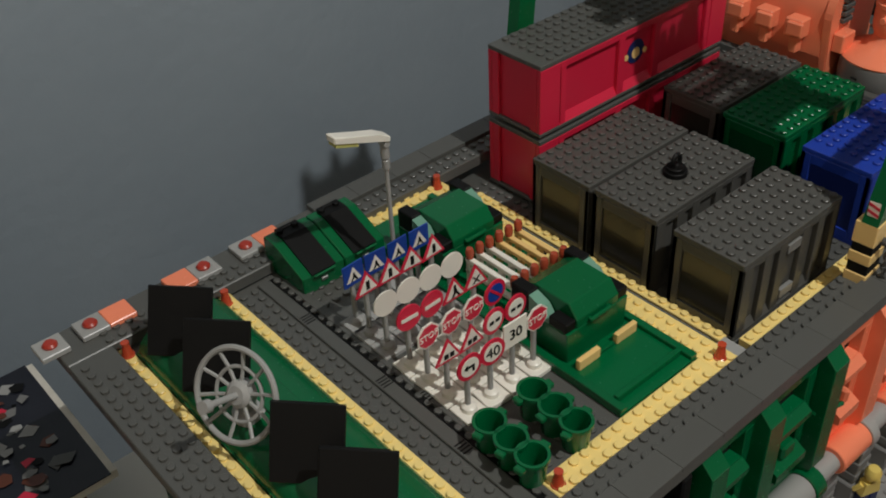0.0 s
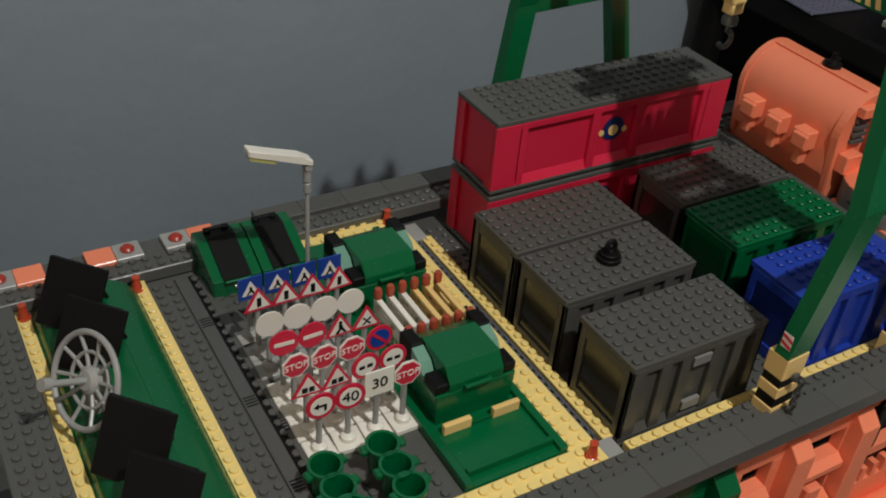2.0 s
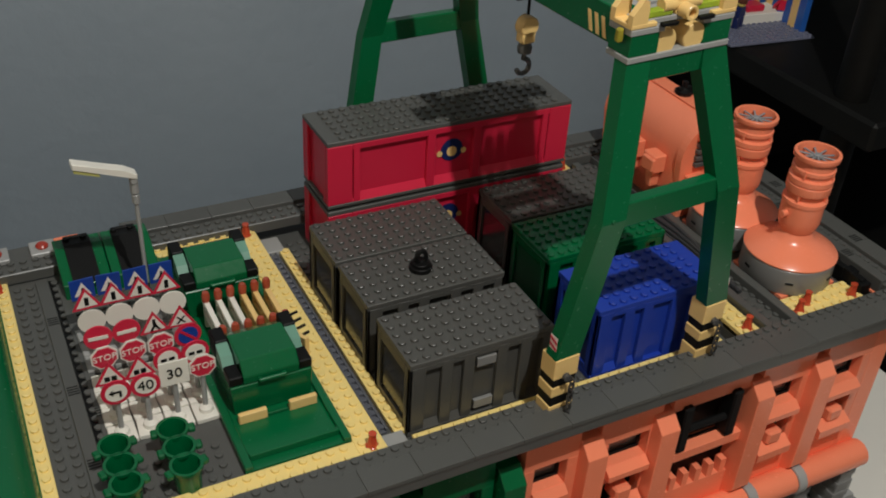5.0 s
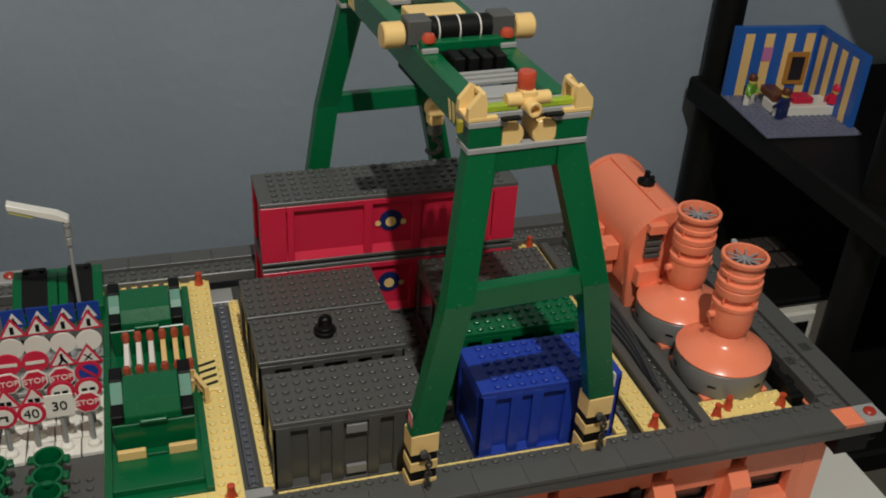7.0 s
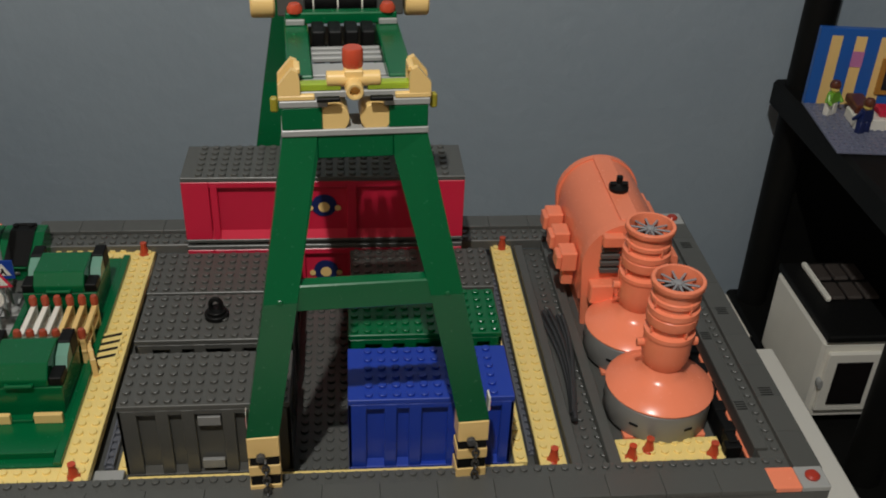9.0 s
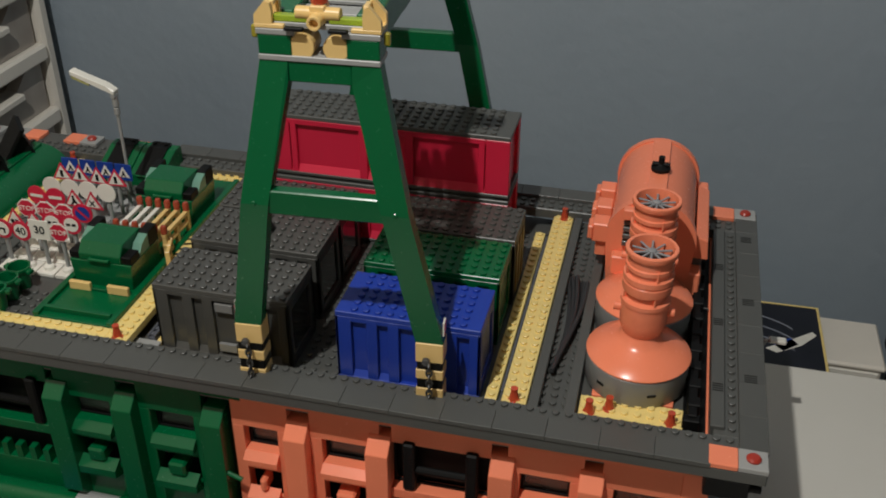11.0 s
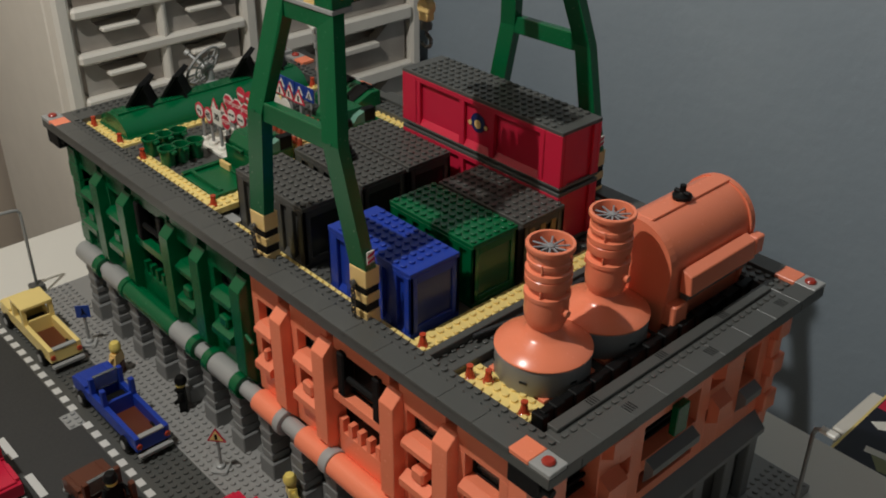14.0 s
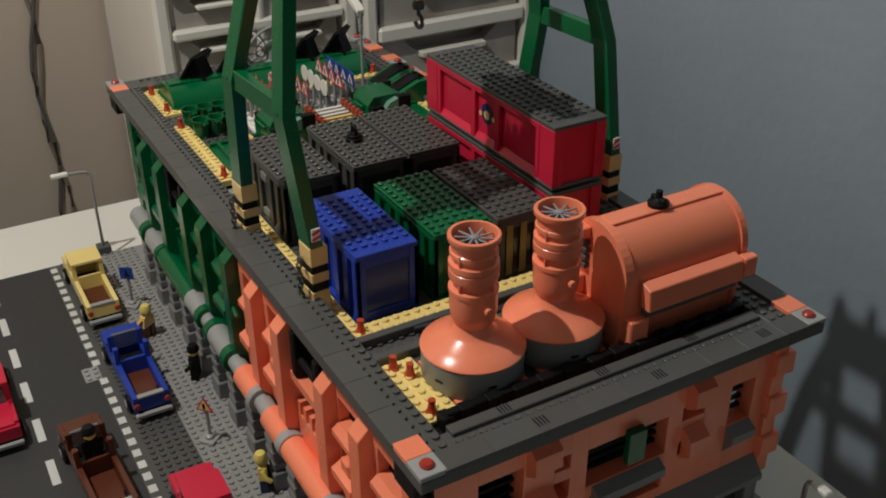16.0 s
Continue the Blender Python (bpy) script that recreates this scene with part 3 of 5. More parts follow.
# ---- shipping containers ----
def container(name, label, x, y, mat, blank_ends=0, panels=True, endmat=BLACK):
    o = thing(name, label, "container", x, y, -1.43, group="stacked yard containers")
    H = 6.93
    L, W = 12.0, 6.0
    bm = bmesh.new()
    cbox(bm, 0.25, L - 0.25, 0.4, W - 0.4, 0.1, H - 0.6, 0.05)
    part("body", bm, mat, o)
    bm = bmesh.new()
    cbox(bm, 0, L, 0, W, H - 0.45, H, 0.05)
    studs(bm, blank_ends, L - blank_ends, 0, W, H, 12)
    part("roof_plate", bm, mat, o)
    part("base_plate", B(cbox, 0, L, 0, W, 0, 0.45, 0.05), mat, o)
    # ribs of the long sides
    ribs = [0, 2.6, 4.4, 7.2, 9.2, 11.1]
    wid = [1.3, 0.9, 0.9, 0.9, 0.9, 0.9]
    for yy in (0, W - 0.42):
        for r, w in zip(ribs, wid):
            part("rib", B(cbox, r, min(r + w, L), yy, yy + 0.42, 0.45, H - 0.45, 0.04), mat, o)
        part("upper_rail", B(cbox, 0, L, yy + (0.02 if yy == 0 else 0), yy + 0.4, H - 0.9, H - 0.46, 0.03), mat, o)
        for a, b in ((1.3, 2.6), (3.5, 4.4), (8.1, 9.2), (10.1, 11.1)):
            bm = bmesh.new()
            if yy == 0:
                prism(bm, [(0.05, 0.45), (0.4, 0.95), (0.4, 0.45)], "x", a, b)
            else:
                prism(bm, [(W - 0.05, 0.45), (W - 0.4, 0.95), (W - 0.4, 0.45)], "x", a, b)
            part("foot_slope", bm, mat, o)
    # end doors
    for xe, s in ((0.0, 1), (L, -1)):
        bm = bmesh.new()
        xa, xb = sorted((xe, xe + s * 0.25))
        cbox(bm, xa, xb, 0, 0.9, 0.45, H - 0.45, 0.04)
        cbox(bm, xa, xb, W - 0.9, W, 0.45, H - 0.45, 0.04)
        cbox(bm, xa, xb, 0.9, W - 0.9, H - 1.3, H - 0.45, 0.04)
        cbox(bm, xa, xb, 0.9, W - 0.9, 0.45, 1.1, 0.04)
        part("end_frame", bm, mat, o)
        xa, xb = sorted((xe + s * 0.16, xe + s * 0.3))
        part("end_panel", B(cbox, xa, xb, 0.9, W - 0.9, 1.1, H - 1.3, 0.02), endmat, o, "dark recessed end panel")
    return o


# end panels of the grey containers, darker than the bodies
DG = plastic("darker_grey_end_panel", (0.03, 0.03, 0.025), 0.15)
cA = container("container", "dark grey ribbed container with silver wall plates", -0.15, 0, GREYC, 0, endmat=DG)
for z0, z1 in ((0.9, 1.7), (5.0, 5.8)):
    part("vent_plate", B(cbox, 5.5, 7.1, -0.03, 0.3, z0, z1, 0.03), STONE, cA, "light grey vent plate")
cM = container("container", "dark grey container with a black lifting eye", -0.2, 7.5, GREYC, 0, endmat=DG)
bm = bmesh.new()
cyl(bm, (0, 0, 0), 0.95, 0.45, "z", 20)
cyl(bm, (0, 0, 0.45), 0.75, 0.3, "z", 20)
part("lifting_eye_base", (lambda b: ([setattr(v, "co", v.co + Vector((5.9, 3.0, 6.9))) for v in b.verts], b)[1])(bm), BLACK, cM, "black lifting eye", True)
bm = bmesh.new()
tube(bm, [(5.9 + 0.42 * math.cos(a), 3.0, 8.05 + 0.55 * math.sin(a)) for a in [2 * math.pi * k / 16 for k in range(17)]], 0.2, 8)
part("lifting_ring", bm, BLACK, cM, "", True)
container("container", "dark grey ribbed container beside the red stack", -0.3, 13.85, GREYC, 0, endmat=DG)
# blue and green ends match their bodies; recess shade is put into the panel colour
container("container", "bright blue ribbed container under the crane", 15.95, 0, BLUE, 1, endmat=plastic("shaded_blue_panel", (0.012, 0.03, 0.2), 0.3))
container("container", "green ribbed container with studded lid", 16.0, 7.6, GREEN, 0, endmat=plastic("shaded_green_panel", (0.0, 0.075, 0.026), 0.3))
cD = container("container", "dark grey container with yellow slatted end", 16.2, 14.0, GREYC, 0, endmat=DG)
for k in range(3):
    part("end_slat", B(cbox, 12.0, 12.12, 1.0 + 1.5 * k, 1.7 + 1.5 * k, 0.8, 6.0, 0.03), plastic("dull_yellow_plastic", (0.26, 0.19, 0.06), 0.3), cD, "dull yellow end slat")


def red_container(z, label, lower=False):
    o = thing("long_container", label, "container", 2.0, 21.3, z, group="long red containers")
    L, W, H = 24.2, 6.05, 6.74
    part("body", B(cbox, 0.3, L - 0.3, 0.45, W - 0.45, 0.3, H - 0.4, 0.05), RED, o)
    bm = bmesh.new()
    cbox(bm, 0, L, 0, W, H - 0.42, H, 0.05)
    if not lower:
        studs(bm, 1, L - 1, 0, W, H, 12)
    part("roof_plate", bm, GREY, o, "dark grey studded lid")
    bm = bmesh.new()
    cbox(bm, 1.6, L - 1.6, 0.3, W - 0.3, 0, 0.62, 0.05)
    cbox(bm, 0, L, 0, W, 0.3, 0.62, 0.05)
    part("base_plate", bm, GREY, o, "dark grey base")
    for ye in (0, W - 0.45):
        for a, b in ((0, 2.3), (L - 2.3, L)):
            part("corner_panel", B(cbox, a, b, ye, ye + 0.45, 0.62, H - 0.42, 0.06), RED, o)
        for a, b in ((2.4, 3.0), (9.4, 10.2), (14.0, 14.8), (L - 3.0, L - 2.4)):
            part("rib", B(cbox, a, b, ye, ye + 0.45, 0.62, H - 0.42, 0.06), RED, o)
        part("upper_rail", B(cbox, 2.3, L - 2.3, ye + 0.01, ye + 0.44, H - 1.0, H - 0.43, 0.05), RED, o)
        bm = bmesh.new()
        if ye == 0:
            prism(bm, [(0.02, 0.63), (0.44, 1.35), (0.44, 0.63)], "x", 2.3, L - 2.3)
        else:
            prism(bm, [(W - 0.02, 0.63), (W - 0.44, 1.35), (W - 0.44, 0.63)], "x", 2.3, L - 2.3)
        part("lower_slope", bm, RED, o)
    for xe, s in ((0, 1), (L, -1)):
        xa, xb = sorted((xe, xe + s * 0.3))
        part("end_post", B(cbox, xa, xb, 0.46, 1.2, 0.63, H - 0.43, 0.05), RED, o)
        part("end_post", B(cbox, xa, xb, W - 1.2, W - 0.46, 0.63, H - 0.43, 0.05), RED, o)
    # round emblem, plain shapes only
    e = part("emblem_disc", B(lathe, [(0, 0), (1.05, 0), (1.1, 0.05), (0, 0.06)], (12.0, 0.42, 3.75), "y", 24, AX["y"] @ Matrix.Rotation(math.pi, 4, "X")), DBLUE, o, "dark blue round emblem")
    part("emblem_core", B(lathe, [(0, 0.06), (0.5, 0.06), (0.5, 0.1), (0, 0.1)], (12.0, 0.42, 3.6), "y", 20, AX["y"] @ Matrix.Rotation(math.pi, 4, "X")), TAN, e)
    for dx in (-1.2, 1.2):
        part("emblem_wing", B(lathe, [(0, 0.02), (0.28, 0.02), (0.28, 0.08), (0, 0.08)], (12.0 + dx, 0.42, 3.5), "y", 14, AX["y"] @ Matrix.Rotation(math.pi, 4, "X")), TAN, e)
    return o


red_container(-1.43, "long red container at the bottom of the stack", True)
red_container(-1.43 + 6.76, "long red container with round emblem stacked on top")


# ---- gantry crane ----
crane = thing("gantry_crane", "tall green gantry crane on yellow and black striped feet", "crane", 0, 0, -1.43)
SKEW = radians(3.8)          # the crane stands slightly askew on the roof
crane.matrix_basis = Matrix.Translation(Vector((17.3, -2.25, -1.43)) * U) @ Matrix.Rotation(SKEW, 4, "Z") @ Matrix.Translation(Vector((-17.3, 2.25, 0)) * U)
Q = 1.43


def cpart(name, bm, mat, label="", parent=None, smooth=False):
    for v in bm.verts:
        v.co.z += Q
    return part(name, bm, mat, parent or crane, label, smooth)


DARKMETAL = plastic("dark_chain_metal", (0.13, 0.13, 0.13), 0.35, metal=0.8)


def chain(x, y, z0, z1):
    bm = bmesh.new()
    k = 0
    z = z1
    while z > z0:
        a = [2 * math.pi * i / 10 for i in range(11)]
        if k % 2:
            tube(bm, [(x + 0.22 * math.cos(t), y, z + 0.34 * math.sin(t)) for t in a], 0.09, 6)
        else:
            tube(bm, [(x, y + 0.22 * math.cos(t), z + 0.34 * math.sin(t)) for t in a], 0.09, 6)
        z -= 0.5
        k += 1
    return bm


def crane_frame(y0, y1, l0, l1, front, RZ=0.1):
    # y0..y1 is the head's depth, l0..l1 the legs'; RZ lifts the head
    def cpart(name, bm, mat, label="", parent=None, smooth=False):
        for v in bm.verts:
            v.co.z += Q + (RZ if v.co.z > 15 else 0)
        return part(name, bm, mat, parent or crane, label, smooth)
    s = -1 if front else 1
    yo = l0 if front else l1

    def bow(bm):
        # the legs lean out up to the cross bar and back in above it
        for v in bm.verts:
            z = v.co.z
            v.co.y += s * (0.45 * min(1, max(0, (z - 6) / 11)) - 2.05 * min(1, max(0, (z - 17) / 9.5)))
    for x0, x1, d in ((9.1, 11.25, 1), (23.45, 25.6, -1)):
        foot = cpart("foot", B(cbox, x0, x1, l0 - 0.08, l1 + 0.4, -1.43, 1.7, 0.06), TAN, "yellow foot block")
        cpart("foot_band", B(cbox, x0 + 0.08, x1 - 0.08, l0 - 0.02, l1 + 0.32, 1.7, 2.6, 0.04), BLACK, "black band", foot)
        cpart("foot_block", B(cbox, x0, x1, l0 - 0.08, l1 + 0.4, 2.6, 3.5, 0.06), TAN, "", foot)
        cpart("foot_band", B(cbox, x0 + 0.08, x1 - 0.08, l0 - 0.02, l1 + 0.32, 3.5, 4.25, 0.04), BLACK, "", foot)
        cpart("foot_block", B(cbox, x0, x1, l0 - 0.08, l1 + 0.4, 4.25, 6.05, 0.06), TAN, "", foot)
        hub = bmesh.new()
        cyl(hub, ((x0 + x1) / 2 - 0.2, yo + (-0.15 - 0.5 if front else 0.15), 4.6), 0.32, 0.4, "y", 14)
        cpart("chain_hub", hub, plastic("dark_metal_plastic", (0.06, 0.06, 0.06), 0.25), "dark grey chain hub", foot, True)
        cpart("chain", chain((x0 + x1) / 2 + 0.1, yo + s * 0.75, 0.9, 4.3), DARKMETAL, "dark metal chain", foot, True)
    legs = (([(9.1, 6.05), (11.25, 6.05), (12.95, 17.0), (10.9, 17.0)], [(10.9, 17.0), (12.95, 17.0), (14.55, 25.8), (14.55, 27.2), (12.6, 27.2)]),
            ([(25.6, 6.05), (23.45, 6.05), (21.15, 17.0), (23.2, 17.0)], [(23.2, 17.0), (21.15, 17.0), (19.0, 25.8), (19.0, 27.2), (20.95, 27.2)]))
    for lower, upper in legs:
        bm = bmesh.new()
        for poly in (lower, upper):
            prism(bm, poly, "y", l0, l1)
        bow(bm)
        leg = cpart("leg", bm, GREEN)
        cx = 11.9 if lower[0][0] < 15 else 22.2
        pin = bmesh.new()
        cyl(pin, (cx, yo + s * 0.45 - 0.06, 17.1), 0.2, 0.12, "y", 10)
        cpart("pin", pin, GREEN, "", leg)
    # hazard mark on the outer faces
    for xs, side in ((9.2, -1), (25.5, 1)):
        hz = cpart("hazard_sticker", B(cbox, xs - 0.03 if side < 0 else xs, xs if side < 0 else xs + 0.13, l0 + 0.2, l1 - 0.2, 6.7, 7.9, 0.01), WHITE, "white sticker with red stripes")
        for k in range(2):
            bm = bmesh.new()
            xx = xs - 0.05 if side < 0 else xs + 0.13
            prism(bm, [(l0 + 0.2, 6.75 + 0.55 * k), (l1 - 0.2, 7.0 + 0.55 * k), (l1 - 0.2, 7.25 + 0.55 * k), (l0 + 0.2, 7.0 + 0.55 * k)], "x", xx, xx + 0.03)
            cpart("red_stripe", bm, RED, "", hz)
    bm = bmesh.new()
    prism(bm, [(12.6, 16.2), (21.4, 16.2), (21.1, 18.1), (12.95, 18.1)], "y", l0 + 0.12 + s * 0.36, l1 - 0.12 + s * 0.36)
    bmesh.ops.bevel(bm, geom=bm.edges[:], offset=0.09, segments=1, affect="EDGES")
    cpart("cross_bar", bm, GREEN)
    cpart("top_beam", B(cbox, 14.55, 19.0, l0 + 0.02 - s * 1.6, l1 - 0.02 - s * 1.6, 25.7, 27.2, 0.08), GREEN)
    cpart("grey_plate", B(cbox, 12.55, 21.0, y0 - 0.05, y1 + 0.05, 27.2, 27.6, 0.05), LGREY, "light grey plate")
    for x0, x1 in ((12.6, 14.9), (18.7, 20.95)):
        cpart("head_block", B(cbox, x0, x1, y0, y1, 27.6, 29.0, 0.06), GREEN)
    for cx in (15.55, 17.95):
        bm = bmesh.new()
        cyl(bm, (cx, y0 + 0.1, 28.2), 0.9, y1 - y0 - 0.2, "y", 18)
        cpart("round_block", bm, TAN, "yellow round brick", None, True)
    cpart("grey_plate", B(cbox, 12.5, 15.2, y0 - 0.05, y1 + 0.05, 29.0, 29.4, 0.05), LGREY)
    cpart("grey_plate", B(cbox, 18.4, 21.05, y0 - 0.05, y1 + 0.05, 29.0, 29.4, 0.05), LGREY)
    cpart("grey_plate", B(cbox, 13.4, 20.1, y0 + 0.3, y1 + 0.3 if front else y1 - 0.3, 29.42, 29.8, 0.05), LGREY)
    for x0, x1, d in ((12.45, 13.6, 1), (19.95, 21.1, -1)):
        out, inn = (x0, x1) if d > 0 else (x1, x0)
        bm = bmesh.new()
        cbox(bm, min(out, inn + d * 0.9), max(out, inn + d * 0.9), y0 - 0.02, y1 + 0.02, 29.42, 29.72, 0.05)
        for ya in (y0, y1 - 0.45):
            prism(bm, [(out, 29.7), (inn + d * 0.1, 29.7), (inn + d * 0.1, 30.6), (inn, 31.1), (inn - d * 0.35, 31.25), (out + d * 0.02, 30.3)], "y", ya, ya + 0.45)
        cbox(bm, min(inn - d * 0.2, inn + d * 0.15), max(inn - d * 0.2, inn + d * 0.15), y0 + 0.44, y1 - 0.44, 30.85, 31.15, 0.04)
        cpart("horn", bm, TAN, "yellow open end bracket")
        lamp = bmesh.new()
        cbox(lamp, out - 0.45 if d > 0 else out + 0.02, out - 0.02 if d > 0 else out + 0.45, y0 + 0.5, y0 + 0.95, 28.5, 29.4, 0.1)
        cpart("side_reflector", lamp, plastic("clear_yellow_plastic", (0.42, 0.36, 0.04), 0.12, alpha=0.3), "clear yellow reflector")
        cpart("lime_bar", B(cbox, 13.6 if d > 0 else 17.5, 16.0 if d > 0 else 19.9, y0 + 0.35, y0 + 1.0, 29.81, 30.25, 0.06), CLEARLIME, "clear lime bar")
    b = cpart("beacon_block", B(cbox, 16.2, 17.25, y0 + 0.3, y1 - 0.5, 29.81, 31.0, 0.06), TAN, "yellow block with stub pipes")
    bm = bmesh.new()
    cyl(bm, (15.2, y0 + 0.7, 30.4), 0.46, 3.05, "x", 16)
    lathe(bm, [(0, 0.5), (0.3, 0.5), (0.3, 0.02), (0.34, 0), (0.46, 0), (0.5, 0.05), (0.5, 1.2), (0, 1.2)], (16.72, y0 - 0.6, 30.1), "y", 18)
    cpart("stub_pipe", bm, TAN, "", b, True)
    bm = bmesh.new()
    lathe(bm, [(0, 31.0), (0.54, 31.0), (0.6, 31.15), (0.6, 32.0), (0.52, 32.12), (0, 32.12)], (16.72, (y0 + y1) / 2, 0), "z", 16)
    cpart("beacon", bm, CLEARRED, "clear red beacon", b, True)
    bm = bmesh.new()
    cbox(bm, 14.6, 15.9, y0 - 0.45, y0 - 0.05, 29.45, 29.7, 0.05)
    cbox(bm, 17.6, 18.9, y0 - 0.45, y0 - 0.05, 29.45, 29.7, 0.05)
    cpart("clip_bar", bm, BLACK)


crane_frame(-2.05, 0.05, -3.6, -2.4, True)
crane_frame(28.05, 30.15, 30.0, 31.2, False)
for x0 in (13.0, 18.9):
    bm = bmesh.new()
    cbox(bm, x0, x0 + 1.5, 0.1, 28.0, 27.7, 30.1, 0.08)
    g = cpart("girder", bm, GREEN)
    for yy in (0.7, 25.4):
        for k in range(3):
            bs = bmesh.new()
            xx = x0 - 0.02 if x0 < 15 else x0 + 1.5
            prism(bs, [(yy + 0.7 * k, 27.9), (yy + 0.35 + 0.7 * k, 27.9), (yy + 0.75 + 0.7 * k, 29.2), (yy + 0.4 + 0.7 * k, 29.2)], "x", xx, xx + 0.03)
            cpart("hazard_stripe", bs, TAN, "", g)
cpart("trolley_deck", B(cbox, 14.5, 18.9, 1.4, 3.2, 29.2, 29.6, 0.05), LGREY, "light grey trolley deck")
for k in range(3):
    cpart("grille_bar", B(cbox, 14.55, 18.85, 3.6 + 0.8 * k, 3.95 + 0.8 * k, 29.5, 29.8, 0.05), LGREY, "white grille bar")
for k in range(4):
    cpart("motor_fin", B(cbox, 14.7 + 1.05 * k, 15.5 + 1.05 * k, 6.2, 8.2, 28.4, 30.5, 0.08), BLACK, "black motor fin")
cpart("cross_member", B(cbox, 13.1, 20.3, 8.6, 9.4, 30.15, 30.9, 0.08), GREEN)
for x in (13.7, 19.7):
    cpart("lamp_base", B(cbox, x - 0.6, x + 0.6, 8.4, 9.6, 30.12, 30.5, 0.05), LGREY)
    cpart("trolley_lamp", B(lathe, [(0, 30.9), (0.5, 30.9), (0.52, 31.2), (0.35, 31.45), (0, 31.5)], (x, 8.9, 0), "z", 14), CLEARRED, "clear red lamp", None, True)
drum = bmesh.new()
cyl(drum, (14.4, 11.0, 31.0), 0.95, 4.7, "x", 18)
cd_ = cpart("cable_drum", drum, BLACK, "black cable drum", None, True)
for k in range(3):
    cpart("drum_ring", B(cyl, (14.9 + 1.6 * k, 11.0, 31.0), 1.03, 0.1, "x", 18, 0.02), WHITE, "thin white ring", cd_, True)
for x0, x1 in ((12.6, 14.4), (19.1, 20.9)):
    cpart("drum_bracket", B(cbox, x0, x1, 10.2, 11.9, 30.12, 32.0, 0.1), GREY, "dark grey drum bracket")
for x0 in (10.7, 20.9):
    w = bmesh.new()
    cyl(w, (x0 + 0.15, 11.0, 30.8), 0.95, 1.6, "x", 20, 0.12)
    cpart("end_drum", w, TAN, "yellow end drum", None, True)
cpart("cabin_block", B(cbox, 14.45, 18.95, 15, 17.4, 29.0, 30.8, 0.08), TAN, "yellow winch housing")
cpart("trolley_base", B(cbox, 13.6, 19.8, 11.4, 15.2, 26.6, 27.68, 0.12), BLACK, "black trolley underside")
rope = bmesh.new()
tube(rope, [(16.2, 13.4, 26.7), (16.2, 13.4, 24.6)], 0.12)
cpart("rope", rope, BLACK)
pul = bmesh.new()
cyl(pul, (16.2, 12.9, 23.7), 0.82, 1.0, "y", 20, 0.1)
cbox(pul, 15.6, 16.8, 12.9, 13.9, 22.4, 23.4, 0.1)
cpart("hook_block", pul, TAN, "yellow pulley block", None, True)
hk = bmesh.new()
lathe(hk, [(0, 0), (0.55, 0.15), (0.6, 0.6), (0.35, 1.1), (0, 1.1)], (16.2, 13.4, 21.4), "z", 14)
tube(hk, [(16.2, 13.4, 21.5), (16.2, 13.4, 21.0)] + [(16.2 + 0.6 * math.sin(a), 13.4, 20.4 + 0.6 * math.cos(a)) for a in [0.2 * k for k in range(1, 23)]], 0.2)
cpart("hook", hk, GREY, "dark grey hook", None, True)


# ---- orange plant: tank and two stacks ----
tank = thing("storage_tank", "salmon orange horizontal tank with black top valve", "tank", 39.95, 15.9, -0.3)
arc = [(4.05 * math.cos(a), 6.9 + 4.05 * math.sin(a)) for a in [math.pi * k / 20 for k in range(21)]]
bm = bmesh.new()
prism(bm, [(3.9, 2.6)] + [(u * 0.965, v) for u, v in arc] + [(-3.9, 2.6)], "y", 0.8, 12.4)
part("shell", bm, ORANGE, tank, "", True)
for y0, y1 in ((0, 0.85), (12.3, 12.95)):
    bm = bmesh.new()
    prism(bm, [(3.6, 0.1)] + [(u * 1.03, 6.9 + (v - 6.9) * 1.03) for u, v in arc] + [(-3.6, 0.1)], "y", y0, y1)
    bmesh.ops.bevel(bm, geom=[e for e in bm.edges if abs(e.verts[0].co.y - e.verts[1].co.y) < 1e-4], offset=0.12, segments=2, affect="EDGES")
    part("end_cap", bm, ORANGE, tank)
part("top_seam", B(cbox, -0.9, 0.9, 0.7, 12.5, 10.85, 11.1, 0.06), ORANGE, tank, "raised seam strip")
part("saddle", B(cbox, -3.4, 3.4, 0.9, 13.1, 0, 2.7, 0.1), ORANGE, tank)
for k, y in enumerate((2.2, 5.6, 9.0)):
    for side in (-1,):
        b = part("side_bracket", B(cbox, -5.6, -4.0, y, y + 1.9, 4.6, 6.6, 0.12), ORANGE, tank)
        part("bracket_plate", B(cbox, -6.0, -5.5, y - 0.2, y + 1.5, 5.0, 6.4, 0.1), ORANGE, b)
        part("bracket_arm", B(cbox, -5.2, -4.1, y + 0.5, y + 1.4, 2.8, 4.6, 0.1), ORANGE, b)
bm = bmesh.new()
prism(bm, [(4.15, 6.9), (5.3, 6.5), (5.5, 4.5), (4.15, 4.5)], "y", 1.6, 11.6)
bmesh.ops.bevel(bm, geom=bm.edges[:], offset=0.08, segments=1, affect="EDGES")
part("side_box", bm, ORANGE, tank, "long side box")
part("side_strip", B(cbox, 4.15, 5.0, 1.8, 11.4, 3.7, 4.5, 0.06), GREY, tank, "dark grey strip")
part("side_step", B(cbox, 3.5, 5.0, 0.3, 2.2, 1.2, 3.6, 0.12), ORANGE, tank)
part("side_lug", B(cbox, 4.1, 5.2, 12.0, 13.4, 4.4, 6.4, 0.12), ORANGE, tank)
bm = bmesh.new()
for k in range(4):
    cbox(bm, -2.6, -0.9, -0.45, 0.05, 6.2 + 0.75 * k, 6.7 + 0.75 * k, 0.06)
part("louvre", bm, GREY, tank, "dark grey louvre slats")
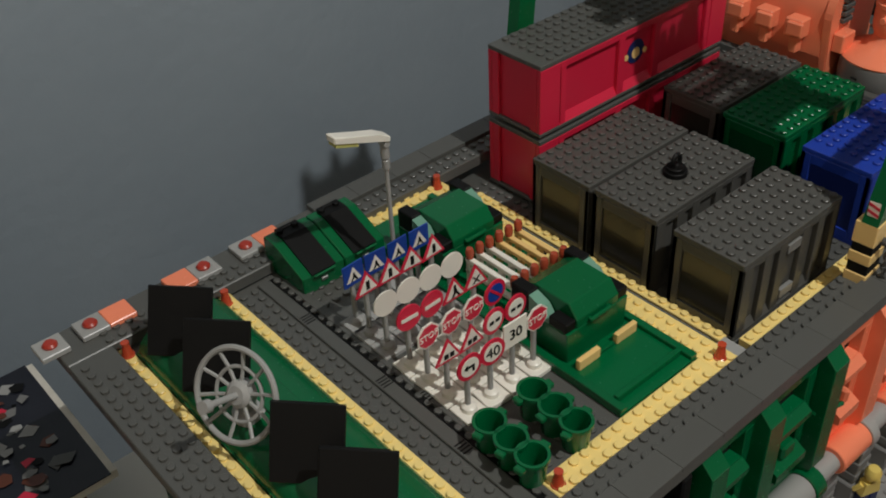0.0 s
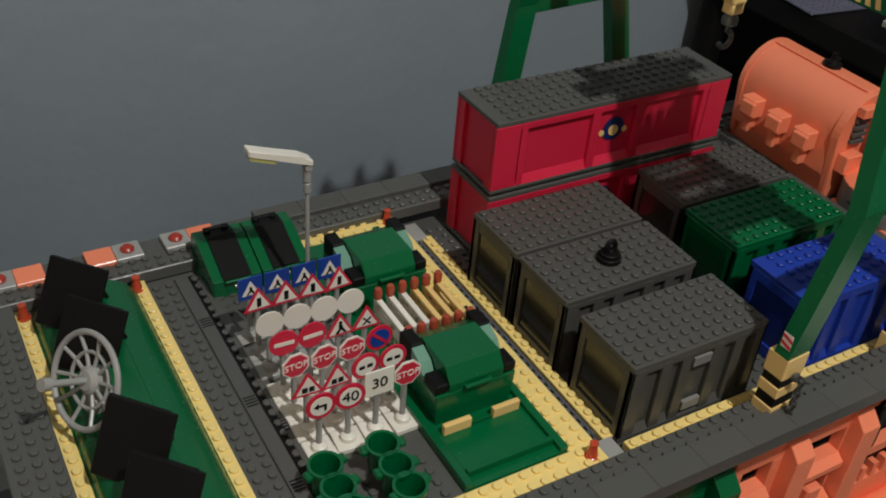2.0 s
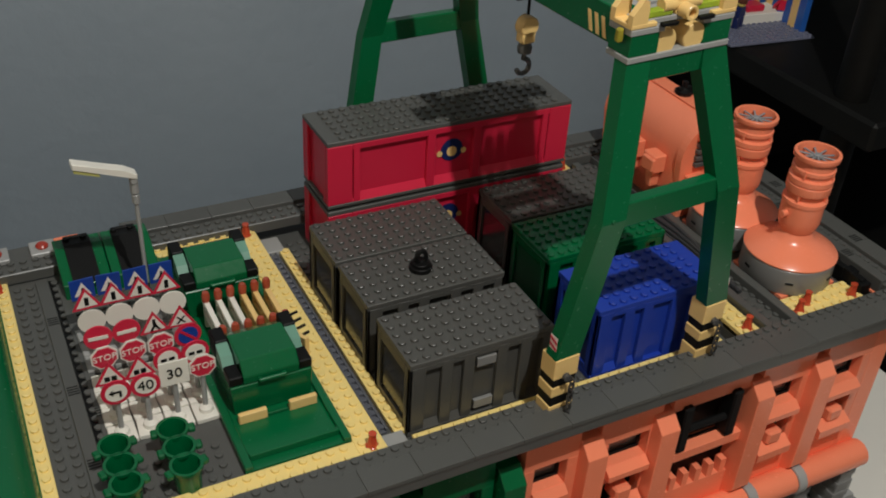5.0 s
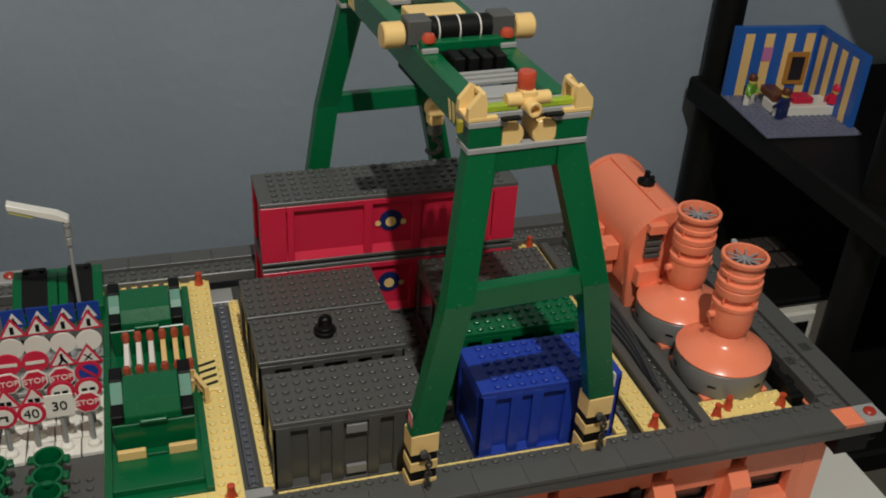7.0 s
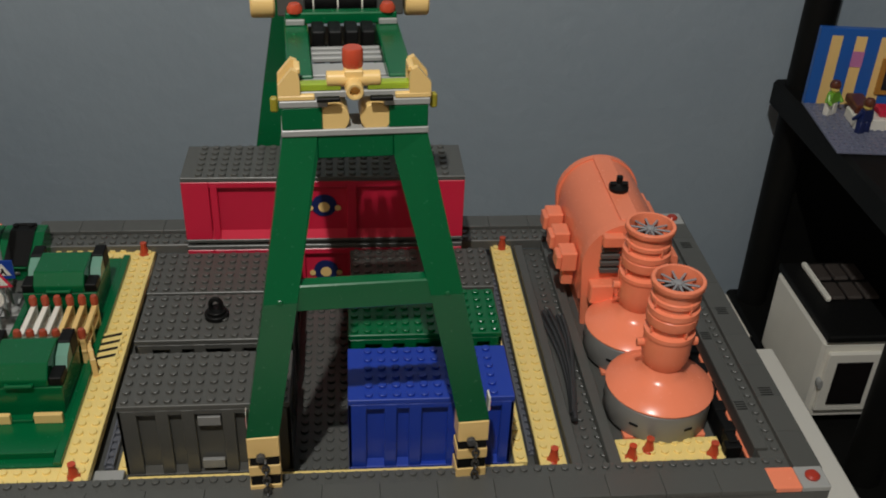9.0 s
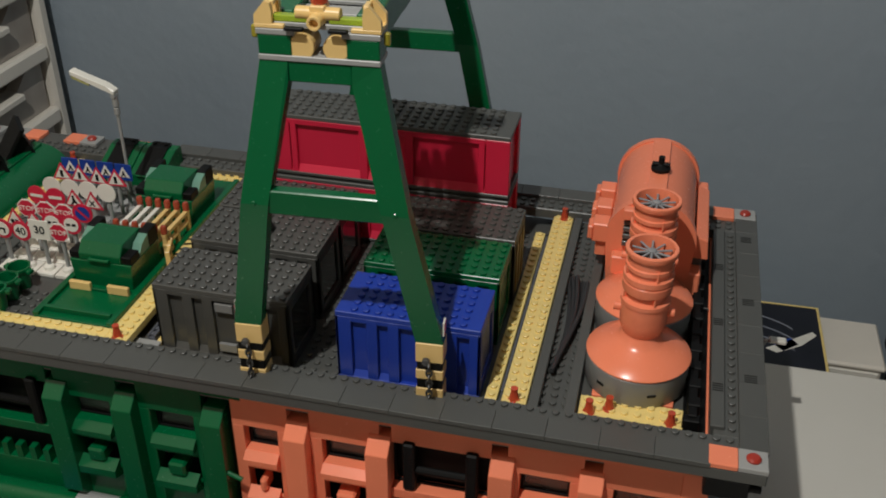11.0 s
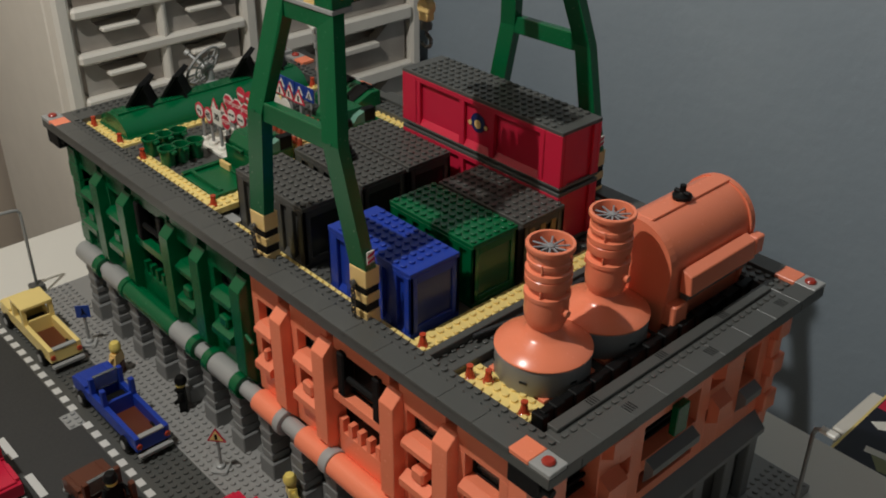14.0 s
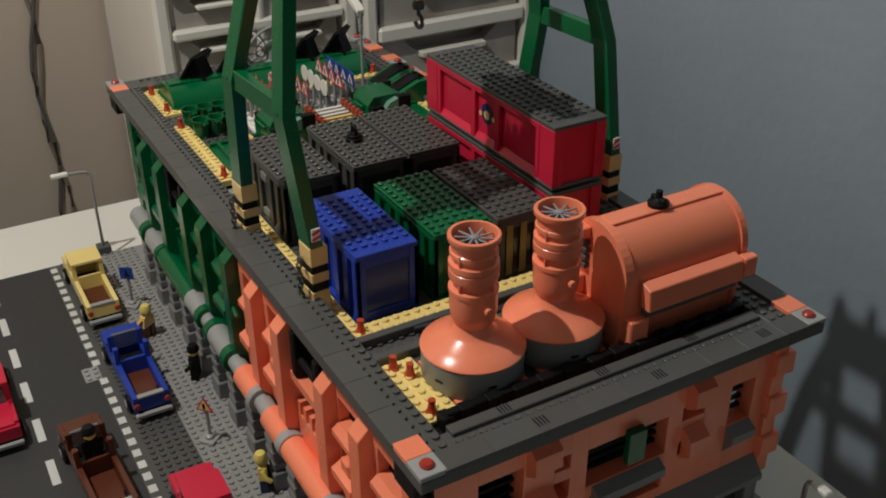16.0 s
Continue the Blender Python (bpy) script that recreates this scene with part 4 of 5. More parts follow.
part("front_box", B(cbox, -2.7, -0.8, -0.9, 0.0, 9.2, 10.3, 0.1), ORANGE, tank)
part("front_lug", B(cbox, -3.4, -1.2, -1.2, 0.0, 3.4, 5.4, 0.12), ORANGE, tank)
bm = bmesh.new()
lathe(bm, [(0, 11.08), (0.9, 11.08), (0.95, 11.45), (0.45, 11.65), (0.3, 11.8), (0.3, 12.5), (0, 12.5)], (0.1, 6.0, 0), "z", 16)
cyl(bm, (-0.75, 6.0, 11.7), 0.25, 1.7, "x", 10)
part("valve", bm, BLACK, tank, "black valve", True)
bm = bmesh.new()
tube(bm, [(3.4, 0.2, 0.5), (6.2, -0.6, 0.5)], 0.09)
part("drain_rod", bm, CHROME, tank, "thin metal rod")


for ob in tank.children_recursive:
    ob.data.transform(Matrix.Diagonal((0.95, 1, 0.95, 1)))


SILVER = plastic("silver_grey_plastic", (0.26, 0.26, 0.27), 0.45)


def stack(x, y, label):
    o = thing("smoke_stack", label, "chimney", x, y, -0.12, group="orange smoke stacks")
    part("foot_plate", B(cbox, -3.2, 3.2, -3.2, 3.2, 0, 0.38, 0.06), ORANGE, o)
    ring = part("base_ring", B(lathe, [(0, 0.38), (4.05, 0.38), (4.1, 0.45), (4.1, 2.75), (4.0, 2.85), (0, 2.85)], (0, 0, 0), "z", 48), plastic("stack_grey_plastic", (0.24, 0.24, 0.235), 0.35), o, "mid grey base ring", True)
    for k in range(6):
        a = 2 * math.pi * k / 6 + 0.35
        bm = B(cbox, -0.35, 0.35, -4.16, -4.08, 1.45, 1.65, 0.02)
        bm.transform(Matrix.Rotation(a, 4, "Z"))
        part("slot", bm, BLACK, ring)
    part("cone_roof", B(lathe, [(0, 2.85), (4.1, 2.86), (4.18, 3.0), (4.08, 3.12), (3.1, 3.62), (2.1, 4.15), (1.65, 4.5), (1.4, 5.2), (0, 5.2)], (0, 0, 0), "z", 48), ORANGE, o, "", True)
    part("barrel", B(lathe, [(0, 5.1), (1.75, 5.1), (2.05, 5.7), (2.15, 6.3), (2.15, 7.9), (2.25, 7.95), (2.25, 8.3), (1.85, 8.45), (1.8, 8.9), (2.2, 9.1), (2.25, 9.3), (2.25, 9.85), (2.1, 9.95), (2.1, 10.0),
                             (2.25, 10.05), (2.25, 10.5), (1.95, 10.62), (1.95, 11.0), (2.15, 11.08), (2.15, 11.4), (2.02, 11.48), (2.02, 12.15), (2.3, 12.27), (2.34, 12.34), (2.34, 12.68), (2.28, 12.75), (2.0, 12.75), (1.95, 12.4), (1.82, 11.3), (0, 11.3)], (0, 0, 0), "z", 36), ORANGE, o, "", True)
    for s in (-1, 1):
        bm = bmesh.new()
        cyl(bm, (2.0 if s > 0 else -2.75, 0, 7.0), 0.35, 0.75, "x", 14)
        part("side_peg", bm, ORANGE, o, "", True)
    for z0, z1 in ((8.45, 9.0), (10.65, 11.5)):
        for k in range(4):
            bm = B(cbox, -0.09, 0.09, 1.7, 2.2, z0, z1, 0.03)
            bm.transform(Matrix.Rotation(math.pi / 2 * k + 0.4, 4, "Z"))
            part("collar_fin", bm, ORANGE, o)
    part("fan_backing", B(cyl, (0, 0, 11.3), 1.8, 0.12, "z", 24), BLACK, o, "black disc behind the fan", True)
    fan = part("fan_hub", B(lathe, [(0, 11.42), (0.42, 11.42), (0.42, 12.45), (0.25, 12.55), (0, 12.55)], (0, 0, 0), "z", 14), SILVER, o, "silver grey fan wheel", True)
    for k in range(10):
        b2 = bmesh.new()
        cbox(b2, -0.1, 0.1, 0.38, 1.83, 12.25, 12.38, 0.03)
        b2.transform(Matrix.Rotation(2 * math.pi * k / 10, 4, "Z"))
        part("fan_blade", b2, SILVER, fan)
    for ob in o.children_recursive:
        if ob.name.split(".")[0] in ("barrel", "side_peg", "collar_fin", "fan_backing", "fan_hub", "fan_blade"):
            ob.data.transform(Matrix.Diagonal((0.86, 0.86, 1, 1)))
    return o


stack(40.1, 4.2, "salmon orange smoke stack with silver fan in front")
stack(40.05, 11.9, "salmon orange smoke stack with silver fan beside tank")

HOSE = plastic("rubber_hose", (0.035, 0.036, 0.038), 0.45)
hose = thing("hose_bundle", "dark grey rubber hoses lying along the roof", "hose", 34, 8, -0.1)
for k in range(6):
    bm = bmesh.new()
    dx = 0.3 * k - 0.8
    tube(bm, [(dx * 0.7 - 0.5 + 0.9 * math.sin(0.2 * j + 0.25 * k), 9.5 - 1.05 * j - 0.25 * k, 0.28 + 0.26 * (k % 3)) for j in range(14)], 0.2, 8)
    part("hose", bm, HOSE, hose, "", True)


# ---- green pipe island with solar panels and dish ----
pipe = thing("green_tank", "long rounded green tank lying on the roof", "tank", -28.8, 13.4, -0.12)
arc = [(3.7 * math.cos(a), 0.2 + 2.5 * math.sin(a)) for a in [math.pi * k / 16 for k in range(17)]]
bm = bmesh.new()
prism(bm, arc, "y", -13.6, 13.6)
part("shell", bm, GREEN, pipe, "", True)
part("plinth", B(cbox, -3.75, 3.75, -13.8, 13.8, 0, 0.6, 0.08), GREEN, pipe)
part("walk_board", B(cbox, -1.0, 1.0, -13.2, 13.2, 2.5, 2.85, 0.05), GREEN, pipe)


def solar(x, y, rz):
    o = thing("solar_panel", "black tilted solar panel on the green tank", "solar panel", x, y, 1.75, rz, group="black solar panels")
    t = Matrix.Rotation(radians(-56), 4, "Y")
    bm = bmesh.new()
    cbox(bm, -2.4, 2.4, -2.25, 2.25, -0.2, 0.2, 0.05)
    cbox(bm, -1.7, 2.4, -1.7, 2.4, -0.45, -0.21, 0.05)
    bm.transform(Matrix.Translation((-0.4, 0, 2.0)) @ t)
    part("panel", bm, BLACK, o)
    bm = bmesh.new()
    prism(bm, [(-0.9, 0), (2.2, 0), (0.75, 3.6), (-0.3, 2.1)], "y", -1.2, 1.2)
    cyl(bm, (0.2, -1.0, 1.3), 0.45, 2.0, "y", 12)
    part("bracket", bm, BLACK, o)
    return o


for y in (4.4, 9.3, 19.6, 24.4):
    solar(-29.7, y, 42)
dish = thing("satellite_dish", "light grey wheel-shaped dish antenna on the green tank", "dish", -30.5, 15.0, 2.0)
M = Matrix.Translation((-0.5, -0.3, 2.4)) @ Matrix.Rotation(radians(20), 4, "Z") @ Matrix.Rotation(radians(-62), 4, "Y")
for r, rr in ((3.0, 0.2), (1.75, 0.13)):
    bm = bmesh.new()
    tube(bm, [(r * math.cos(2 * math.pi * k / 40), r * math.sin(2 * math.pi * k / 40), 0.25 * (r - 1) ** 2 * 0.4) for k in range(41)], rr, 8)
    bm.transform(M)
    part("dish_ring", bm, LGREY, dish, "", True)
for k in range(10):
    a = 2 * math.pi * k / 10
    bm = bmesh.new()
    tube(bm, [(0.5 * math.cos(a), 0.5 * math.sin(a), 0), (1.75 * math.cos(a), 1.75 * math.sin(a), 0.06), (3.0 * math.cos(a), 3.0 * math.sin(a), 0.4)], 0.13, 6)
    bm.transform(M)
    part("spoke", bm, LGREY, dish, "", True)
bm = bmesh.new()
lathe(bm, [(0, -0.6), (0.9, -0.6), (0.9, 0.2), (0.6, 0.45), (0, 0.45)], (0, 0, 0), "z", 18)
bm.transform(M)
part("dish_hub", bm, LGREY, dish, "", True)
bm = bmesh.new()
lathe(bm, [(0, 0.4), (0.22, 0.4), (0.22, 2.9), (0.42, 2.95), (0.42, 3.5), (0, 3.5)], (0, 0, 0), "z", 14)
bm.transform(M)
part("feed_horn", bm, LGREY, dish, "", True)
part("mount", B(lathe, [(0, 0), (1.1, 0), (1.1, 0.5), (0.6, 0.8), (0.5, 2.2), (0, 2.2)], (0, 0, 0), "z", 18), LGREY, dish, "", True)


# ---- road signs in rows ----
POLE = plastic("sign_pole_grey", (0.33, 0.33, 0.32), 0.3)


def face(bm, kind, r, y):
    if kind == "round":
        poly = [(r * math.cos(2 * math.pi * k / 24), r * math.sin(2 * math.pi * k / 24)) for k in range(24)]
    elif kind == "octagon":
        poly = [(r * math.cos(math.pi / 8 + math.pi * k / 4), r * math.sin(math.pi / 8 + math.pi * k / 4)) for k in range(8)]
    elif kind == "triangle":
        poly = [(0, r * 1.15), (-r * 1.08, -r * 0.72), (r * 1.08, -r * 0.72)]
    elif kind == "square":
        poly = [(-r, -r), (r, -r), (r, r), (-r, r)]
    prism(bm, poly, "y", y, y + 0.12)


def sign(x, y, kind, back, front, label, glyph="", h=4.3, group="rows of road signs"):
    o = thing("road_sign", label, "road sign", x, y, -0.1, random.uniform(-5, 5), group=group)
    bm = bmesh.new()
    cbox(bm, -0.95, 0.95, -0.95, 0.95, 0, 0.38, 0.05)
    lathe(bm, [(0, 0.38), (0.55, 0.38), (0.5, 0.7), (0.28, 0.85), (0, 0.85)], (0, 0, 0), "z", 14)
    part("base", bm, WHITE if group.startswith("rows") and y < 13 else LGREY, o, "", True)
    bm = bmesh.new()
    cyl(bm, (0, 0.12, 0.8), 0.2, h - 0.3, "z", 10)
    part("pole", bm, POLE, o, "", True)
    bm = bmesh.new()
    face(bm, kind, 0.9 if kind == "square" and back is SIGNBLUE else 1.02, 0)
    bm.transform(Matrix.Translation((0, -0.22, h + 0.4)))
    p = part("plate", bm, back, o)
    if front is not None:
        bm = bmesh.new()
        face(bm, kind, 0.74 if kind != "octagon" else 0.9, -0.03)
        bm.transform(Matrix.Translation((0, -0.22, h + 0.4)))
        part("plate_field", bm, front, p)
    up = Matrix.Rotation(radians(90), 4, "X")
    z = h + 0.4
    if glyph in ("STOP", "30", "40"):
        writing(glyph, 0.52 if glyph == "STOP" else 0.85, WHITE if glyph == "STOP" else BLACK, p, Matrix.Translation(Vector((0, -0.27, z)) * U) @ up)
    elif glyph:
        bm = bmesh.new()
        y0, y1 = -0.285, -0.25
        if glyph == "bar":
            cbox(bm, -0.7, 0.7, y0, y1, z - 0.16, z + 0.16, 0.01)
        elif glyph == "walker":
            prism(bm, [(-0.1, z - 0.1), (-0.35, z - 0.5), (-0.15, z - 0.5), (0.05, z - 0.2), (0.3, z - 0.5), (0.45, z - 0.45), (0.2, z - 0.05), (0.12, z + 0.25), (-0.12, z + 0.25)], "y", y0, y1)
            lathe(bm, [(0, 0), (0.13, 0), (0.13, 0.03), (0, 0.03)], (0, y0, z + 0.4), "y", 10)
        elif glyph == "lamp":
            cbox(bm, -0.16, 0.16, y0, y1, z - 0.4, z + 0.35, 0.03)
        elif glyph == "blobs":
            cbox(bm, -0.42, -0.05, y0, y1, z - 0.42, z + 0.0, 0.03)
            cbox(bm, 0.05, 0.42, y0, y1, z - 0.42, z + 0.0, 0.03)
        elif glyph == "cross":
            for s in (-1, 1):
                prism(bm, [(-0.35 * s, z - 0.4), (-0.2 * s, z - 0.4), (0.35 * s, z + 0.2), (0.2 * s, z + 0.2)], "y", y0 - 0.005 * s, y1)
        elif glyph == "turn":
            prism(bm, [(-0.5, z + 0.05), (-0.2, z + 0.3), (-0.2, z + 0.13), (0.35, z + 0.13), (0.35, z - 0.4), (0.18, z - 0.4), (0.18, z - 0.03), (-0.2, z - 0.03), (-0.2, z - 0.2)], "y", y0, y1)
        elif glyph == "cars":
            cbox(bm, -0.5, -0.08, y0, y1, z - 0.14, z + 0.14, 0.03)
            cbox(bm, 0.08, 0.5, y0, y1, z - 0.14, z + 0.14, 0.03)
        elif glyph == "slash":
            prism(bm, [(-0.6, z + 0.45), (-0.45, z + 0.6), (0.6, z - 0.45), (0.45, z - 0.6)], "y", y0, y1)
        part("symbol", bm, {"bar": WHITE, "slash": RED}.get(glyph, BLACK), p)
    return o


COLS = (-19.1, -17.1, -15.1, -13.1)
WT = "white blank round road sign on grey pole"
for c in COLS:
    sign(c, 19.0, "square", SIGNBLUE, None, "blue square crossing sign with white triangle", "", 4.5)
    t = sign(c, 17.4, "triangle", RED, WHITE, "red-edged white triangular warning sign", "lamp", 4.5)
    sign(c, 15.4, "round", WHITE, None, WT, "", 4.0)
for o in [o for o in scene.objects if o.get("label", "").startswith("blue square")]:
    bm = bmesh.new()
    prism(bm, [(0, 5.55), (-0.66, 4.35), (0.66, 4.35)], "y", -0.26, -0.23)
    pl = [k for k in o.children if k.name.startswith("plate")][0]
    f = part("plate_field", bm, WHITE, pl)
    bm = bmesh.new()
    prism(bm, [(-0.1, 4.75), (-0.32, 4.4), (-0.18, 4.4), (0, 4.65), (0.2, 4.4), (0.32, 4.4), (0.12, 4.8), (0.08, 5.05), (-0.08, 5.05)], "y", -0.29, -0.265)
    part("symbol", bm, BLACK, pl)
NE, TR = "red no-entry road sign with white bar", "red-edged white triangular warning sign"
sign(COLS[0], 12.9, "round", RED, None, NE, "bar"); sign(COLS[1], 12.9, "round", RED, None, NE, "bar")
sign(COLS[2], 12.9, "triangle", RED, WHITE, TR, "walker"); sign(COLS[3], 12.9, "triangle", RED, WHITE, TR, "cross")
for c in COLS[:3]:
    sign(c, 11.0, "octagon", WHITE, RED, "red octagonal stop sign with white letters", "STOP", 3.9)
sign(COLS[3], 11.0, "round", RED, SIGNBLUE, "blue and red round no-parking sign", "slash", 4.1)
sign(COLS[0], 9.0, "triangle", RED, WHITE, TR, "blobs", 3.8); sign(COLS[1], 9.0, "triangle", RED, WHITE, TR, "blobs", 3.8)
sign(COLS[2], 9.0, "round", RED, WHITE, "red-ringed round no-overtaking sign", "cars", 4.0); sign(COLS[3], 9.0, "round", RED, WHITE, "red-ringed round no-overtaking sign", "cars", 4.0)
sign(COLS[0], 7.0, "round", RED, WHITE, "red-ringed round no-turning sign", "turn", 3.9); sign(COLS[1], 7.0, "round", RED, WHITE, "red-ringed speed limit sign reading 40", "40", 3.9)
sign(COLS[2], 7.0, "square", WHITE, None, "white square sign reading 30", "30", 4.3); sign(COLS[3], 7.0, "octagon", WHITE, RED, "red octagonal stop sign with white letters", "STOP", 4.3)
tagged(part("sign_tray", B(cbox, -20.2, -12.5, 5.9, 20.3, -0.12, -0.09, 0.01), GREY), "dark grey tile floor under the road signs", "tray", kind="structure")


# ---- round green bins ----
def bin_():
    o = thing("round_bin", "round green open bin with two handles", "bin", -20.05, 0.35, -0.1, 8, group="round green bins")
    part("barrel", B(lathe, [(0, 0), (0.75, 0), (0.85, 0.1), (0.98, 2.0), (1.12, 2.05), (1.12, 2.3), (0.92, 2.3), (0.88, 2.1), (0.72, 0.3), (0, 0.3)], (0, 0, 0), "z", 20), GREEN, o, "", True)
    for s in (-1, 1):
        part("handle", B(cbox, s * 1.05 - 0.05 if s > 0 else -1.5, 1.5 if s > 0 else -1.0, -0.35, 0.35, 1.75, 2.2, 0.1), GREEN, o)
    return o


b0 = bin_()
for x, y in ((-16.15, 0.4), (-20.05, 2.15), (-16.15, 2.2), (-20.05, 4.05), (-16.15, 4.1)):
    copy_thing(b0, pose(x * U, y * U, -0.1 * U, 0, 0, random.uniform(-15, 15)))


# ---- green skips on their tray ----
tray = thing("loading_tray", "long flat green loading tray with raised rims", "tray", -8.5, 13.3, -0.12)
part("tray_floor", B(cbox, -3.9, 3.9, -13.4, 14.2, 0, 0.4, 0.05), GREEN, tray)
for x0, x1 in ((-3.9, -3.3), (3.3, 3.9)):
    part("tray_rim", B(cbox, x0, x1, -13.4, 14.2, 0.4, 0.75, 0.05), GREEN, tray)
part("tray_rim", B(cbox, -3.3, 3.3, -12.6, -12.2, 0.4, 0.95, 0.05), GREEN, tray)
for x0 in (-2.9, 0.9):
    part("yellow_stop", B(cbox, x0, x0 + 2.1, -8.9, -8.5, 0.4, 1.25, 0.05), TAN, tray, "yellow stop plate")
part("hinge_bar", B(cbox, -0.8, 0.8, -8.8, -8.5, 0.4, 0.7, 0.05), GREEN, tray)


def skip(y, label):
    o = thing("green_skip", label, "skip", -8.5, y, 0.28, group="green skips")
    bm = bmesh.new()
    prism(bm, [(-2.9, 0), (2.9, 0), (3.1, 2.6), (-3.1, 2.6)], "y", -2.7, 2.7)
    bmesh.ops.bevel(bm, geom=bm.edges[:], offset=0.07, segments=1, affect="EDGES")
    part("body", bm, GREEN, o)
    bm = bmesh.new()
    prism(bm, [(-2.7, 2.62), (2.7, 2.62), (2.5, 3.5), (1.2, 4.3), (-1.9, 4.3), (-2.7, 3.3)], "x", -2.1, 2.1)
    bmesh.ops.bevel(bm, geom=bm.edges[:], offset=0.07, segments=1, affect="EDGES")
    lid = part("lid", bm, GREEN, o)
    bm = bmesh.new()
    cyl(bm, (-1.0, -2.9, 2.9), 0.18, 2.0, "x", 10)
    for s in (-0.9, 0.9):
        cbox(bm, s - 0.15, s + 0.15, -3.0, -2.5, 2.75, 3.05, 0.04)
    part("lid_handle", bm, GREEN, lid, "", True)
    for s in (-1, 1):
        xa, xb = sorted((s * 2.12, s * 3.1))
        part("hinge_block", B(cbox, xa, xb, -2.6, -1.0, 2.62, 3.4, 0.08), BLACK, o, "black hinge block")
        part("hinge_block", B(cbox, xa, xb, 0.9, 2.6, 2.62, 4.2, 0.08), BLACK, o)
        bm = bmesh.new()
        prism(bm, [(-1.0, 2.62), (0.9, 2.62), (0.9, 4.0), (-0.2, 3.6)], "x", xa + 0.05, xb - 0.05)
        part("cheek", bm, plastic("sand_green_plastic", (0.16, 0.33, 0.25), 0.3), o, "pale green cheek")
    return o


skip(8.2, "green lidded skip with black hinges in front")
skip(20.6, "green lidded skip with black hinges at the back")


# ---- stack of barriers ----
def barrier(x, mat, label):
    o = thing("road_barrier", label, "barrier", x, 14.1, 0.28, group="row of road barriers")
    bm = bmesh.new()
    cbox(bm, -0.22, 0.22, -2.65, 2.65, 2.1, 2.5, 0.05)
    cbox(bm, -0.22, 0.22, -2.65, 2.65, 1.1, 1.4, 0.05)
    for s in (-1, 0, 1):
        cbox(bm, -0.22, 0.22, s * 2.35 - 0.22, s * 2.35 + 0.22, 0, 2.1, 0.05)
    part("fence_panel", bm, mat, o)
    for s in (-1, 1):
        bm = bmesh.new()
        lathe(bm, [(0, 2.5), (0.3, 2.5), (0.34, 3.1), (0.24, 3.35), (0, 3.4)], (0, s * 2.35, 0), "z", 14)
        part("warning_lamp", bm, CLEARORANGE, o, "clear orange lamp", True)
    return o


for k in range(6):
    barrier(-10.3 + 1.0 * k, WHITE if k < 3 else TAN, "white road barrier with orange lamps" if k < 3 else "yellow road barrier with orange lamps")
lean = thing("leaning_barrier", "yellow road barrier leaning beside the skip", "barrier", -4.7, 11.2, 0.2, 20)
bm = bmesh.new()
for z in (0.2, 1.1, 2.0):
    cbox(bm, -0.25, 0.25, -1.9, 1.9, z, z + 0.35, 0.05)
for s in (-1.8, 0, 1.8):
    cbox(bm, -0.3, 0.3, s - 0.2, s + 0.2, 0, 2.5, 0.05)
bm.transform(Matrix.Scale(0.7, 4))
part("fence_panel", bm, TAN, lean)
hz = thing("hazard_tile", "yellow tile with slanted black stripes", "tile", -3.9, 13.4, 0.23)
part("tile", B(cbox, -0.9, 0.9, -2.0, 2.0, 0, 0.24, 0.04), YELLOW, hz)
for k in range(4):
    bm = bmesh.new()
    prism(bm, [(-0.75, -1.7 + 0.95 * k), (0.75, -1.2 + 0.95 * k), (0.75, -0.85 + 0.95 * k), (-0.75, -1.35 + 0.95 * k)], "z", 0.24, 0.26)
    part("stripe", bm, BLACK, hz)

# ---- double dumpster at the back ----
dump = thing("double_dumpster", "dark green dumpster pair with black sliding lids", "dumpster", -16.1, 27.0, -0.1)
for k in (0, 1):
    x0 = -3.9 + 3.95 * k
    bm = bmesh.new()
    prism(bm, [(-2.6, 0), (2.5, 0), (2.5, 4.0), (2.3, 4.3), (1.0, 4.3), (-2.6, 2.2)], "x", x0, x0 + 3.85)
    bmesh.ops.bevel(bm, geom=bm.edges[:], offset=0.08, segments=1, affect="EDGES")
    body = part("bin_body", bm, GREEN, dump)
    bm = bmesh.new()
    prism(bm, [(-2.66, 2.22), (0.98, 4.36), (1.9, 4.36), (1.9, 4.52), (0.94, 4.52), (-2.72, 2.38)], "x", x0 + 0.8, x0 + 3.0)
    part("black_lid", bm, BLACK, body, "black sliding lid")
    bm = bmesh.new()
    cyl(bm, (x0 + 0.9, 2.05, 4.55), 0.18, 2.0, "x", 12)
    for hx in (x0 + 1.1, x0 + 2.5):
        cyl(bm, (hx, 1.7, 4.35), 0.26, 0.5, "z", 10)
    part("lid_hinge", bm, BLACK, body, "", True)
    bm = bmesh.new()
    cyl(bm, (x0 + 0.9, -2.85, 2.2), 0.13, 2.0, "x", 10)
    part("lid_rail", bm, GREEN, body, "glossy green grab rail", True)
    part("latch", B(cbox, x0 + 1.6, x0 + 2.2, -2.75, -2.5, 1.0, 1.4, 0.05), CHROME, body, "small metal latch")


for ob in dump.children_recursive:
    ob.data.transform(Matrix.Diagonal((1, 1, 0.72, 1)))


